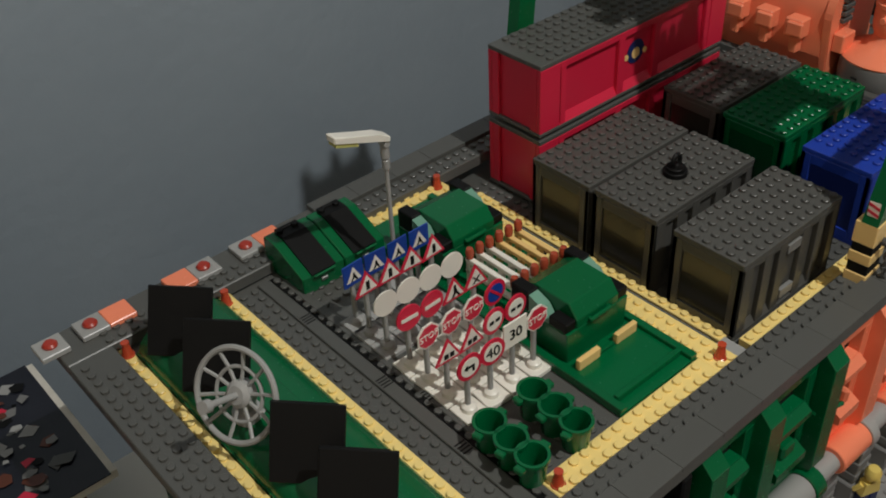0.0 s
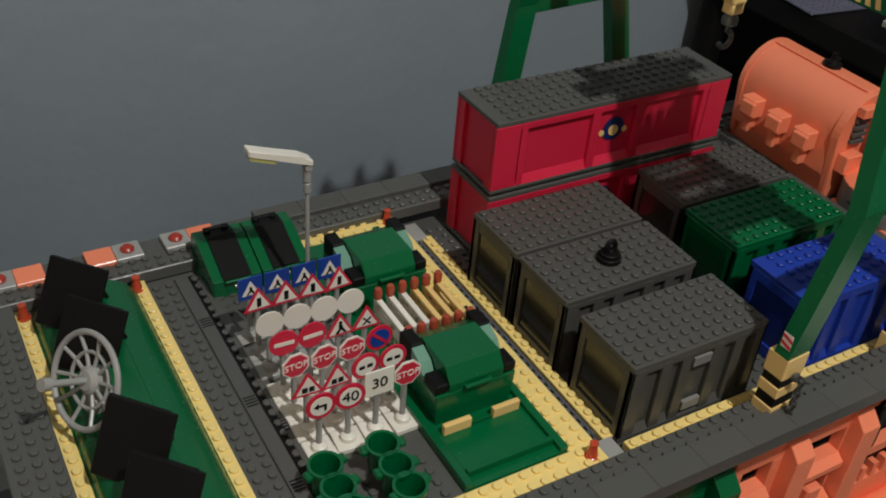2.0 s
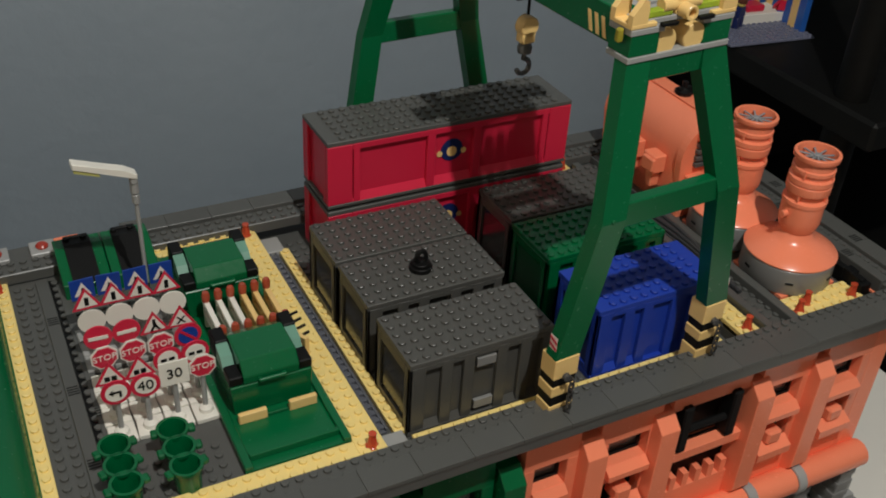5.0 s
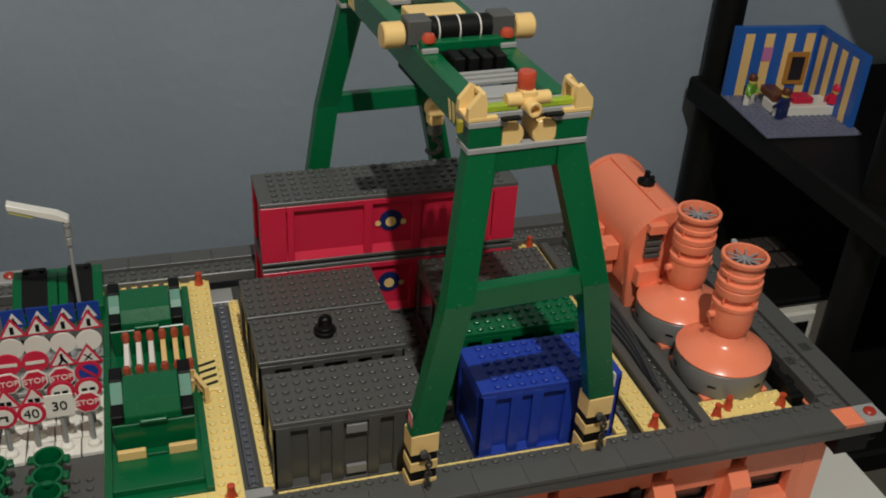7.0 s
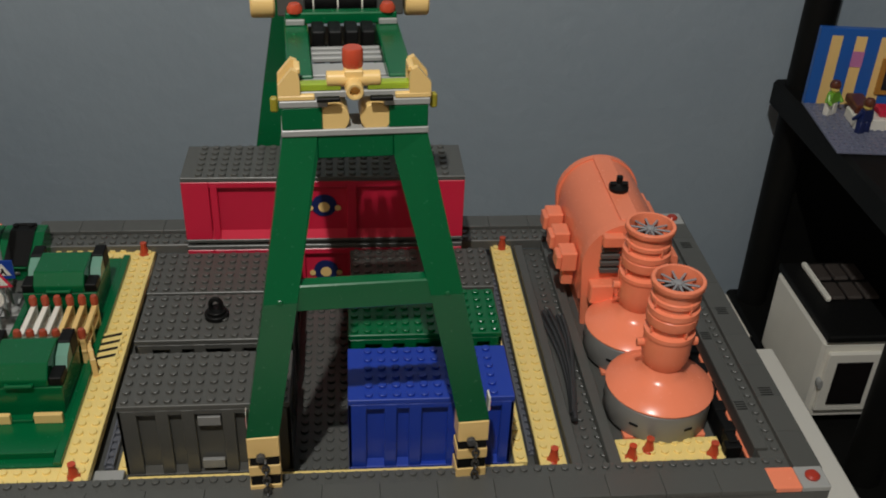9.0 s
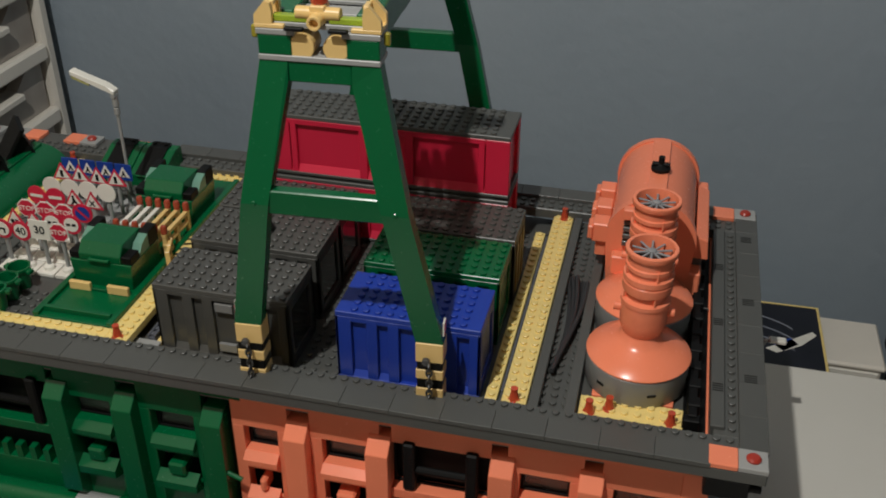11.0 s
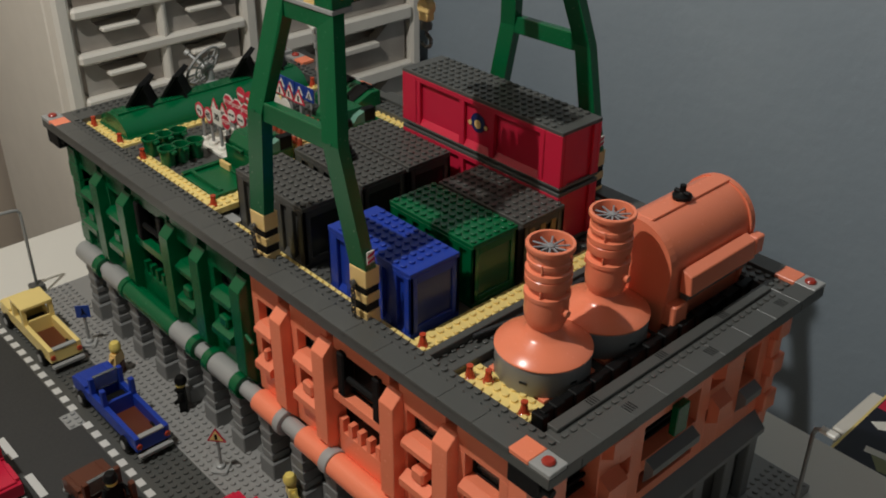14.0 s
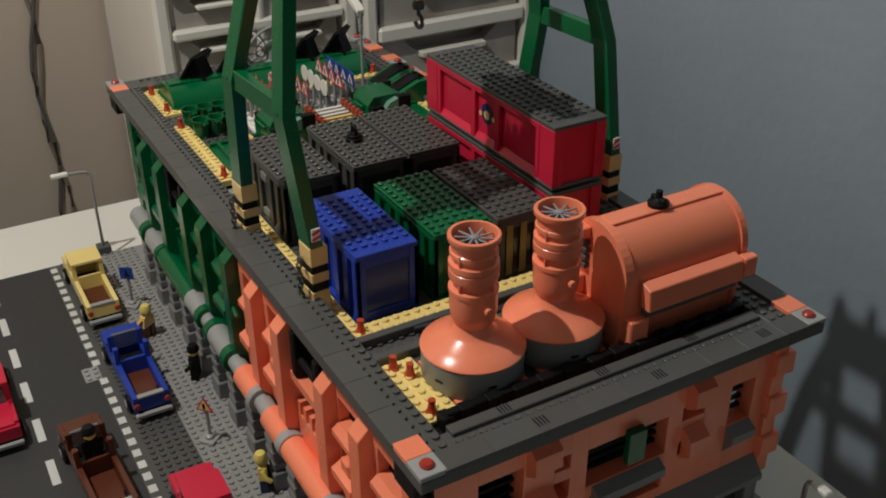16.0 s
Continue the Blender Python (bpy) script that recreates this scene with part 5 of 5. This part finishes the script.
# ---- lamps ----
def street_lamp(x, y, z, h, ang, label, mat):
    o = thing("street_lamp", label, "street lamp", x, y, z, ang, group="toy street lamps")
    part("foot", B(cbox, -0.95, 0.95, -0.95, 0.95, 0, 0.4, 0.05), LGREY, o)
    bm = bmesh.new()
    cyl(bm, (0, 0, 0.4), 0.28, 0.9, "z", 12)
    cyl(bm, (0, 0, 1.0), 0.17, h - 3.4, "z", 10)
    part("pole", bm, mat, o, "", True)
    bm = bmesh.new()
    cyl(bm, (0, 0, h - 2.6), 0.3, 0.8, "z", 12)
    cyl(bm, (0, 0, h - 1.7), 0.33, 1.4, "z", 12)
    cyl(bm, (0, -0.4, h - 0.5), 0.28, 0.8, "y", 12)
    part("joint", bm, CHROME if mat is CHROME else POLE, o, "", True)
    bm = bmesh.new()
    prism(bm, [(0.25, h - 0.35), (0.3, h + 0.1), (-0.6, h + 0.6), (-4.3, h + 1.9), (-4.3, h + 1.35), (-0.6, h + 0.05)], "y", -0.5, 0.5)
    bmesh.ops.bevel(bm, geom=bm.edges[:], offset=0.08, segments=1, affect="EDGES")
    arm = part("lamp_arm", bm, WHITE, o)
    part("lens", B(prism, [(-4.2, h + 1.34), (-2.4, h + 0.68), (-2.4, h + 0.4), (-4.2, h + 1.05)], "y", -0.4, 0.4), plastic("faded_yellow_lens", (0.62, 0.6, 0.2), 0.2, alpha=0.3), arm, "yellowed clear lens")
    return o


street_lamp(-13.9, 20.9, -0.1, 12.9, 0, "white street lamp with yellowed lens on the roof", POLE)


def bent_lamp(x, y, z, h, ang, reach=5.2):
    o = thing("street_lamp", "thin grey street lamp with bent arm on the table", "street lamp", x, y, z, ang, group="toy street lamps")
    part("foot", B(cbox, -0.95, 0.95, -0.95, 0.95, 0, 1.3, 0.1), GREY, o)
    bm = bmesh.new()
    tube(bm, [(0, 0, 1.2), (0, 0, h - 0.6), (-0.3, 0, h - 0.1), (-1.0, 0, h + 0.1), (1.7 - reach - 0.2, 0, h + 0.25)] if reach > 3 else [(0, 0, 1.2), (0, 0, h - 0.6), (-0.2, 0, h), (-0.7, 0, h + 0.25)], 0.24, 8)
    part("pole", bm, POLE, o, "", True)
    part("lamp_head", B(cbox, -reach, -min(2.9, reach - 1.8), -0.45, 0.45, h + 0.05, h + 0.55, 0.12), WHITE, o)
    return o


bent_lamp(-43.4, -9.3, GZ, 13.4, 90)
bent_lamp(53.3, 30.6, TZ, 14.8, 180, 2.4)


# ---- street signs ----
s1 = sign(-26.6, -9.5, "square", SIGNBLUE, None, "blue square crossing sign on the pavement", "walker", 4.9, "street signs")
s1.location.z = GZ * U
s1.rotation_euler.z = radians(55)
s2 = sign(5.6, -9.2, "triangle", RED, TAN, "triangular warning sign on the pavement", "lamp", 4.6, "street signs")
s2.location.z = GZ * U
s2.rotation_euler.z = radians(40)


# ---- pickup trucks ----
def pickup(x, y, label, mat, rz=0, roof=True):
    """A toy pickup; its nose points to -x."""
    o = thing("toy_pickup", label, "toy car", x, y, GZ, rz, group="parked toy pickups")
    bm = bmesh.new()
    cbox(bm, -8.0, 8.0, -1.7, 1.7, 0.7, 1.5, 0.06)
    part("chassis", bm, BLACK, o)
    bm = bmesh.new()
    cbox(bm, -8.2, -3.4, -2.1, 2.1, 1.5, 3.1, 0.08)
    cbox(bm, -7.9, -3.4, -1.7, 1.7, 3.1, 3.4, 0.08)
    part("bonnet", bm, mat, o)
    for sgn in (-1, 1):
        ya, yb = sorted((sgn * 1.5, sgn * 2.1))
        part("side_panel", B(cbox, -3.4, 8.0, ya, yb, 1.5, 3.4, 0.06), mat, o)
        part("mudguard", B(cbox, -7.6, -4.6, ya, yb + (0.3 if sgn > 0 else 0), 3.1, 3.5, 0.06), mat, o)
        part("pillar", B(cbox, -0.2, 0.5, ya, yb, 3.4, 5.6, 0.06), mat, o)
        part("pillar", B(cbox, -3.2, -2.6, ya, yb, 3.4, 5.6, 0.06), mat, o)
    if roof:
        part("cab_roof", B(plate, -3.4, 0.6, -2.1, 2.1, 5.6, 6.0, False), mat, o)
    bm = bmesh.new()
    prism(bm, [(-3.4, 3.4), (-3.1, 3.4), (-2.7, 5.6), (-3.1, 5.6)], "y", -1.5, 1.5)
    part("windscreen", bm, CLEARSMOKE, o, "clear windscreen")
    part("cab_back", B(cbox, 0.1, 0.5, -1.5, 1.5, 1.5, 3.8, 0.05), mat, o)
    part("seat", B(cbox, -2.0, 0.0, -1.4, 1.4, 1.5, 3.0, 0.08), BLACK, o)
    part("bed_floor", B(cbox, 0.5, 7.4, -1.5, 1.5, 1.5, 1.8, 0.04), BROWN, o, "reddish brown bed floor")
    part("tailgate", B(cbox, 7.4, 8.0, -1.5, 1.5, 1.5, 3.2, 0.06), mat, o)
    part("tail_cap", B(cbox, 7.35, 8.05, -1.5, 1.5, 3.2, 3.45, 0.04), LGREY, o, "light grey tailgate cap")
    part("bumper", B(cbox, 8.0, 8.6, -2.1, 2.1, 0.8, 1.3, 0.08), LGREY, o, "light grey rear bumper")
    part("bumper", B(cbox, -8.7, -8.2, -2.1, 2.1, 0.8, 1.3, 0.08), LGREY, o)
    for sgn in (-1, 1):
        bm = bmesh.new()
        cyl(bm, (8.0, sgn * 1.75, 2.3), 0.36, 0.22, "x", 12)
        part("tail_light", bm, CLEARRED, o, "clear red tail light", True)
        for wx in (-5.8, 5.2):
            bm = bmesh.new()
            cyl(bm, (wx, sgn * 1.75 - (0.45 if sgn > 0 else 0.75), 1.1), 1.1, 1.2, "y", 20, 0.18)
            w = part("wheel", bm, BLACK, o, "black rubber tyre", True)
            bm = bmesh.new()
            cyl(bm, (wx, sgn * 1.75 + (0.7 if sgn > 0 else -0.82), 1.1), 0.55, 0.12, "y", 14)
            part("rim", bm, LGREY, w, "", True)
    return o


pickup(-31.6, -13.7, "yellow toy pickup parked at the kerb", YELLOW)
pickup(-9.4, -13.5, "blue open toy pickup with brown load bed", BLUE, 0, False)
pickup(20.6, -13.6, "red toy pickup parked at the kerb", RED)
pickup(6.5, -21.6, "reddish brown open toy car on the road", BROWN, 3, False)
pickup(-11.8, -29.6, "red toy pickup in the far lane", RED, 180)


# ---- small dolls, plain shapes ----
def doll(x, y, z, label, torso, legs, hair, rz=0, tilt=0):
    bm = bmesh.new()
    mats = [legs, torso, FLESH, hair]
    marks = []
    def mark(i):
        n = len(bm.faces)
        marks.append((n, i))
    cbox(bm, -0.95, -0.05, -0.45, 0.45, 0, 1.75, 0.1); cbox(bm, 0.05, 0.95, -0.45, 0.45, 0, 1.75, 0.1); mark(0)
    prism(bm, [(-1.0, 1.8), (1.0, 1.8), (0.75, 3.3), (-0.75, 3.3)], "y", -0.45, 0.45)
    tube(bm, [(-0.85, 0, 3.0), (-1.25, -0.3, 2.3), (-1.2, -0.8, 1.8)], 0.26, 8); tube(bm, [(0.85, 0, 3.0), (1.25, -0.3, 2.3), (1.2, -0.8, 1.8)], 0.26, 8); mark(1)
    lathe(bm, [(0, 3.3), (0.35, 3.3), (0.5, 3.45), (0.62, 3.6), (0.62, 4.35), (0.45, 4.55), (0, 4.6)], (0, 0, 0), "z", 16); mark(2)
    lathe(bm, [(0, 4.1), (0.72, 3.95), (0.75, 4.4), (0.5, 4.85), (0, 4.95)], (0, 0.08, 0), "z", 16); mark(3)
    me_faces = list(bm.faces)
    start = 0
    for n, i in marks:
        for f in me_faces[start:n]:
            f.material_index = i
        start = n
    me = mesh_of("toy_figure", bm, mats[0], True)
    for m in mats[1:]:
        me.materials.append(m)
    o = new("toy_figure", me)
    o.matrix_basis = pose(x * U, y * U, z * U, tilt, 0, rz)
    return tagged(o, label, "toy figure", "toy figures")


doll(-18.2, -9.5, GZ, "small yellow-headed toy figure on the pavement", TAN, BROWN, FLESH, -60)
doll(-6.6, -6.9, GZ, "small black toy figure on the pavement", BLACK, BLACK, BLACK, -30)
doll(15.9, -6.6, GZ, "small toy figure with yellow hair and blue legs", FLESH, DBLUE, FLESH, 160)
doll(25.6, -7.6, GZ, "small toy figure with red cap and green top", GREEN, BLACK, RED, 30)
doll(6.0, -21.6, GZ + 2.6, "small black toy figure sitting in the brown car", BLACK, BLACK, BLACK, 90)


# ---- drawer towers against the side wall ----
def drawer_tower(y0, y1, pitch, columns, label):
    """A tower of drawers with open-topped fronts; pitch is the height of one drawer."""
    o = thing("drawer_tower", label, "drawers", -61.5, (y0 + y1) / 2, -125, group="drawer towers")
    w = (y1 - y0) / 2
    part("carcass", B(cbox, -42, -6, -w + 0.8, w - 0.8, 0, 165, 0.5), CREAM, o)
    edges = [-w + 2.6 + (2 * w - 5.2) * i / columns for i in range(columns + 1)]
    for i, e in enumerate(edges):
        ya, yb = (e - 2.6, e) if i == 0 else (e, e + 2.6) if i == columns else (e - 0.8, e + 0.8)
        part("post", B(cbox, -4, 0, ya, yb, 0, 165, 0.6), CREAM, o)
    k = 0
    while 13.9 + pitch * (k + 1) < 162:
        z = 13.9 + pitch * k
        part("rail", B(cbox, -4, 0.3, -w + 2.6, w - 2.6, z, z + pitch * 0.24, 0.4), CREAM, o)
        for e0, e1 in zip(edges, edges[1:]):
            m, h0, h1 = (e0 + e1) / 2, z + pitch * 0.25, z + pitch * 0.97
            q = (e1 - e0) / 2 - 0.9
            dip = pitch * 0.22
            bm = bmesh.new()
            prism(bm, [(m - q, h0), (m + q, h0), (m + q, h1), (m + q * 0.72, h1), (m + q * 0.5, h1 - dip), (m - q * 0.5, h1 - dip), (m - q * 0.72, h1), (m - q, h1)], "x", -3.4, -1.2)
            d = part("drawer_front", bm, FROST, o, "milky translucent drawer front")
            part("drawer_pull", B(cbox, -1.3, 0.4, m - q * 0.48, m + q * 0.48, h1 - dip - pitch * 0.1, h1 - dip, 0.2), CREAM, d)
        k += 1
    return o


drawer_tower(44, 80, 11.3, 1, "ivory plastic drawer tower with wide milky drawers")
drawer_tower(7.5, 42.5, 7.2, 2, "ivory plastic drawer tower with small milky drawers")
cord = thing("wall_cable", "two dark cables hanging on the beige wall", "cable", -104.6, -8, 0)
for k in (0, 1):
    bm = bmesh.new()
    tube(bm, [(0.3 * k, 2.2 + 1.1 * math.sin(0.9 * j + 2 * k) + (0.35 * k + 0.04) * max(0, 12 - j) - 0.9 * k, 32 - 5 * j) for j in range(20)], 0.4, 6)
    part("cable", bm, plastic("dull_cable_grey", (0.20, 0.17, 0.14), 0.5) if k == 0 else GREY, cord, "", True)


# ---- black shelf unit with a room diorama and a toy-sized oven ----
shelf = thing("black_shelf_unit", "black lacquered shelf unit with round posts", "shelf", 100, 60, -125)
for px, py in ((-18.3, 17), (-17.8, -24), (60, 17), (60, -24)):
    bm = bmesh.new()
    cyl(bm, (px + 0.6, py, 0), 2.4, 200, "z", 20, 0.2)
    part("post", bm, BLACKWOOD, shelf, "", True)
part("back_panel", B(cbox, -15.5, 62, 18.6, 19.6, 34.3, 117.4, 0.1), BLACKWOOD, shelf)
for z in (30, 79.7, 117.5, 170):
    part("board", B(cbox, -21, 62, -32, 20, z, z + 4.2, 0.5), BLACKWOOD, shelf)
diorama = thing("toy_room", "blue and yellow striped toy room on grey plate", "toy room", 79.6, 70.4, -3.2, -6)
MIDBLUE = plastic("mid_blue_plastic", (0.02, 0.11, 0.42), 0.3)
part("base_plate", B(plate, 0, 15, -15.5, 0.5, 0, 0.35), plastic("lavender_grey_plastic", (0.16, 0.17, 0.24), 0.35), diorama, "blue-grey base plate")
part("rear_wall", B(cbox, 0, 13.7, -0.5, 0.5, 0.35, 11.3, 0.05), MIDBLUE, diorama)
part("side_wall", B(cbox, 13.72, 14.7, -13.5, 0.5, 0.35, 11.3, 0.05), MIDBLUE, diorama)
for x in (2.4, 5.7, 9.1, 12.4):
    part("wall_stripe", B(cbox, x - 0.75, x + 0.75, -0.56, -0.48, 0.4, 10.3, 0.01), TAN, diorama, "yellow wall stripe")
for y in (-2.2, -5.2, -8.2, -11.2):
    part("wall_stripe", B(cbox, 13.66, 13.73, y - 0.75, y + 0.75, 0.4, 10.3, 0.01), TAN, diorama, "yellow wall stripe")
pic = part("picture_frame", B(cbox, 9.2, 12.8, -0.9, -0.57, 2.2, 7.4, 0.05), plastic("ochre_frame_plastic", (0.4, 0.18, 0.03), 0.4), diorama, "ochre picture frame")
part("picture", B(cbox, 9.9, 12.1, -0.95, -0.88, 2.9, 6.7, 0.02), NAVYPRINT, pic, "dark picture")
part("wall_poster", B(cbox, 4.9, 6.5, -0.68, -0.57, 6.0, 8.2, 0.02), PINK, diorama, "pink poster")
sofa = thing("toy_bed", "white toy bed with red cushions in toy room", "toy bed", 83.2, 63.6, -2.85, -6)
part("bed_frame", B(cbox, 0, 9.5, -2.6, 1.8, 0, 1.6, 0.1), WHITE, sofa)
part("cushion", B(cbox, 3.2, 6.4, -1.8, 0.8, 1.6, 2.6, 0.2), RED, sofa, "red cushion")
part("cushion", B(cbox, 0.2, 2.6, -1.0, 3.6, 1.6, 2.8, 0.2), BROWN, sofa, "brown cushion")
doll(81.6, 66.2, -2.85, "toy figure in bright green standing in toy room", BRIGHTGREEN, WHITE, BROWN, 30)
doll(83.6, 60.4, -2.85, "toy figure in dark blue beside toy bed", DBLUE, DBLUE, BROWN, 200)
doll(92.4, 60.4, -2.85, "toy figure in red and blue beside toy bed", RED, SIGNBLUE, RED, 150)

oven = thing("mini_oven", "white table-top oven with dark glass door", "oven", 78.3, 45.6, -40.1)
part("housing", B(cbox, 0, 30, 0, 20.5, 0.6, 17, 0.8), WHITE, oven)
part("top_plate", B(cbox, 0.2, 30.3, -0.6, 20.8, 17, 18.4, 0.3), BLACK, oven, "black top plate")
part("spacer_strip", B(cbox, 7.6, 9.4, 8.6, 19.6, 18.4, 19.4, 0.3), WHITE, oven, "white spacer strip")
for k in range(3):
    for j in range(2):
        part("hob_pad", B(cbox, 10 + 6.6 * k, 15.4 + 6.6 * k, 9 + 5.6 * j, 13.6 + 5.6 * j, 18.4, 19.2, 0.3), plastic("brown_pad", (0.05, 0.04, 0.035), 0.5), oven, "dark hob pad")
door = part("door", B(cbox, 2, 22, -0.9, 0, 3.0, 15.2, 0.3), WHITE, oven)
part("door_glass", B(cbox, 5.5, 19, -1.1, -0.85, 4.6, 13.4, 0.1), plastic("dark_oven_glass", (0.01, 0.008, 0.008), 0.08), door, "dark oven glass")
bm = bmesh.new()
cyl(bm, (1.2, -1.2, 9.0), 0.9, 1.2, "y", 14)
part("knob", bm, LGREY, oven, "", True)
for ob in oven.children_recursive:
    ob.data.transform(Matrix.Diagonal((0.37, 0.84, 0.82, 1)))
cartons = thing("white_carton", "white cardboard carton on the lower shelf", "carton", 98, 60, -90.8)
part("carton_body", B(cbox, -13, 30, -12, 14, 0, 33, 0.5), WHITE, cartons)
part("carton_flap", B(cbox, -13.3, 30, -12.6, -12, 24, 33.6, 0.2), PAPER, cartons)

# ---- catalogues on a low white chest behind the table ----
chest = thing("low_white_chest", "low white chest standing behind the table", "chest", 60, 65, -125)
part("chest_body", B(cbox, -15, 14, -6.5, 4, 0, 89.5, 0.5), TABLE, chest)
part("chest_lid", B(cbox, -15.4, 14.4, -6.7, 4.3, 89.5, 90.4, 0.3), CREAM, chest)


def catalogue(name, label, x, y, z, rz, w, d):
    o = thing(name, label, "book", x, y, z, rz)
    part("page_block", B(cbox, 0.15, w - 0.15, 0.15, d - 0.15, 0, 0.9, 0.03), PAPER, o)
    part("cover", B(cbox, 0, w, 0, d, 0.9, 1.02, 0.02), NAVYPRINT, o, "dark printed cover")
    return o


cat = catalogue("toy_catalogue", "toy catalogue with dark cover and yellow border", 47.0, 52.5, -34.5, 1, 19.2, 16.8)
for a in ((0, 19.2, 0, 0.35), (0, 19.2, 16.45, 16.8), (0, 0.35, 0.36, 16.44), (18.85, 19.2, 0.36, 16.44)):
    part("border_print", B(cbox, *a, 1.02, 1.05, 0.005), YELLOW, cat, "yellow printed border")
part("red_label", B(cbox, 0.5, 5.2, 12.4, 16.2, 1.02, 1.05, 0.005), RED, cat, "plain red square label")
part("label_bar", B(cbox, 1.4, 4.3, 13.6, 14.8, 1.05, 1.08, 0.005), WHITE, cat)
for k in range(3):
    bm = bmesh.new()
    prism(bm, [(6.0 + 12 * math.sin(a) * 0.9, 13.8 - 2.6 * k - 7 * (1 - math.cos(a))) for a in [0.09 * j for j in range(12)]] + [(6.0 + 12 * math.sin(a) * 0.9, 13.45 - 2.6 * k - 7 * (1 - math.cos(a))) for a in [0.09 * j for j in range(11, -1, -1)]], "z", 1.02, 1.04)
    part("arc_print", bm, plastic("pale_print", (0.22, 0.23, 0.27), 0.3), cat)
for pts, m in (([(11, 5), (14, 7.2), (17.8, 10.3), (18.3, 9.5), (16.0, 6.6), (12.5, 4.2)], WHITE), ([(12.2, 6.0), (14.6, 8.2), (15.6, 6.8), (13.4, 4.8)], SIGNBLUE), ([(1.2, 9.0), (3.0, 10.8), (4.6, 9.4), (2.6, 8.2)], WHITE),
               ([(3, 4.2), (8.4, 4.8), (8.2, 3.6), (3.2, 3.0)], WHITE), ([(4.2, 3.0), (6.8, 3.4), (8.8, 1.0), (6.0, 0.8)], plastic("olive_print", (0.25, 0.26, 0.12), 0.3))):
    bm = bmesh.new()
    prism(bm, pts, "z", 1.04, 1.07)
    part("ship_print", bm, m, cat)

# ---- booklet on a carton beside the block ----
box = thing("cardboard_carton", "plain brown cardboard carton standing on the table", "carton", -48.4, 46, -28)
part("carton_body", B(cbox, -11, 10.5, -12, 9, 0, 11.0, 0.2), surface("brown_cardboard", ((0.20, 0.13, 0.075), (0.25, 0.165, 0.10)), 30, 0.85, 0.1), box)
part("carton_tape", B(cbox, -11.02, 10.52, -1.8, 1.2, 11.0, 11.04, 0.005), CREAM, box, "pale packing tape")
booklet = catalogue("building_booklet", "thick booklet with dark cover and coloured prints", -58.2, 34, -16.95, 0, 22.7, 18)
part("page_edge", B(cbox, 22.5, 23.3, 0.2, 17.8, 0.05, 0.98, 0.03), PAPER, booklet, "white page edge")
random.seed(21)
for k in range(110):
    cx, cy, r = random.uniform(2, 21), random.uniform(1.5, 16.5), random.uniform(0.3, 1.25)
    a0, n = random.uniform(0, 3), random.choice((4, 5, 6))
    bm = bmesh.new()
    prism(bm, [(cx + r * random.uniform(0.6, 1.2) * math.cos(a0 + 2 * math.pi * j / n), cy + r * random.uniform(0.5, 1.0) * math.sin(a0 + 2 * math.pi * j / n)) for j in range(n)], "z", 1.02 + 0.002 * k, 1.04 + 0.002 * k)
    part("cover_print", bm, (STONE, RED, STONE, GREY, BROWN, LGREY, BLACK, BROWN, LGREY, GREY)[k % 10], booklet)
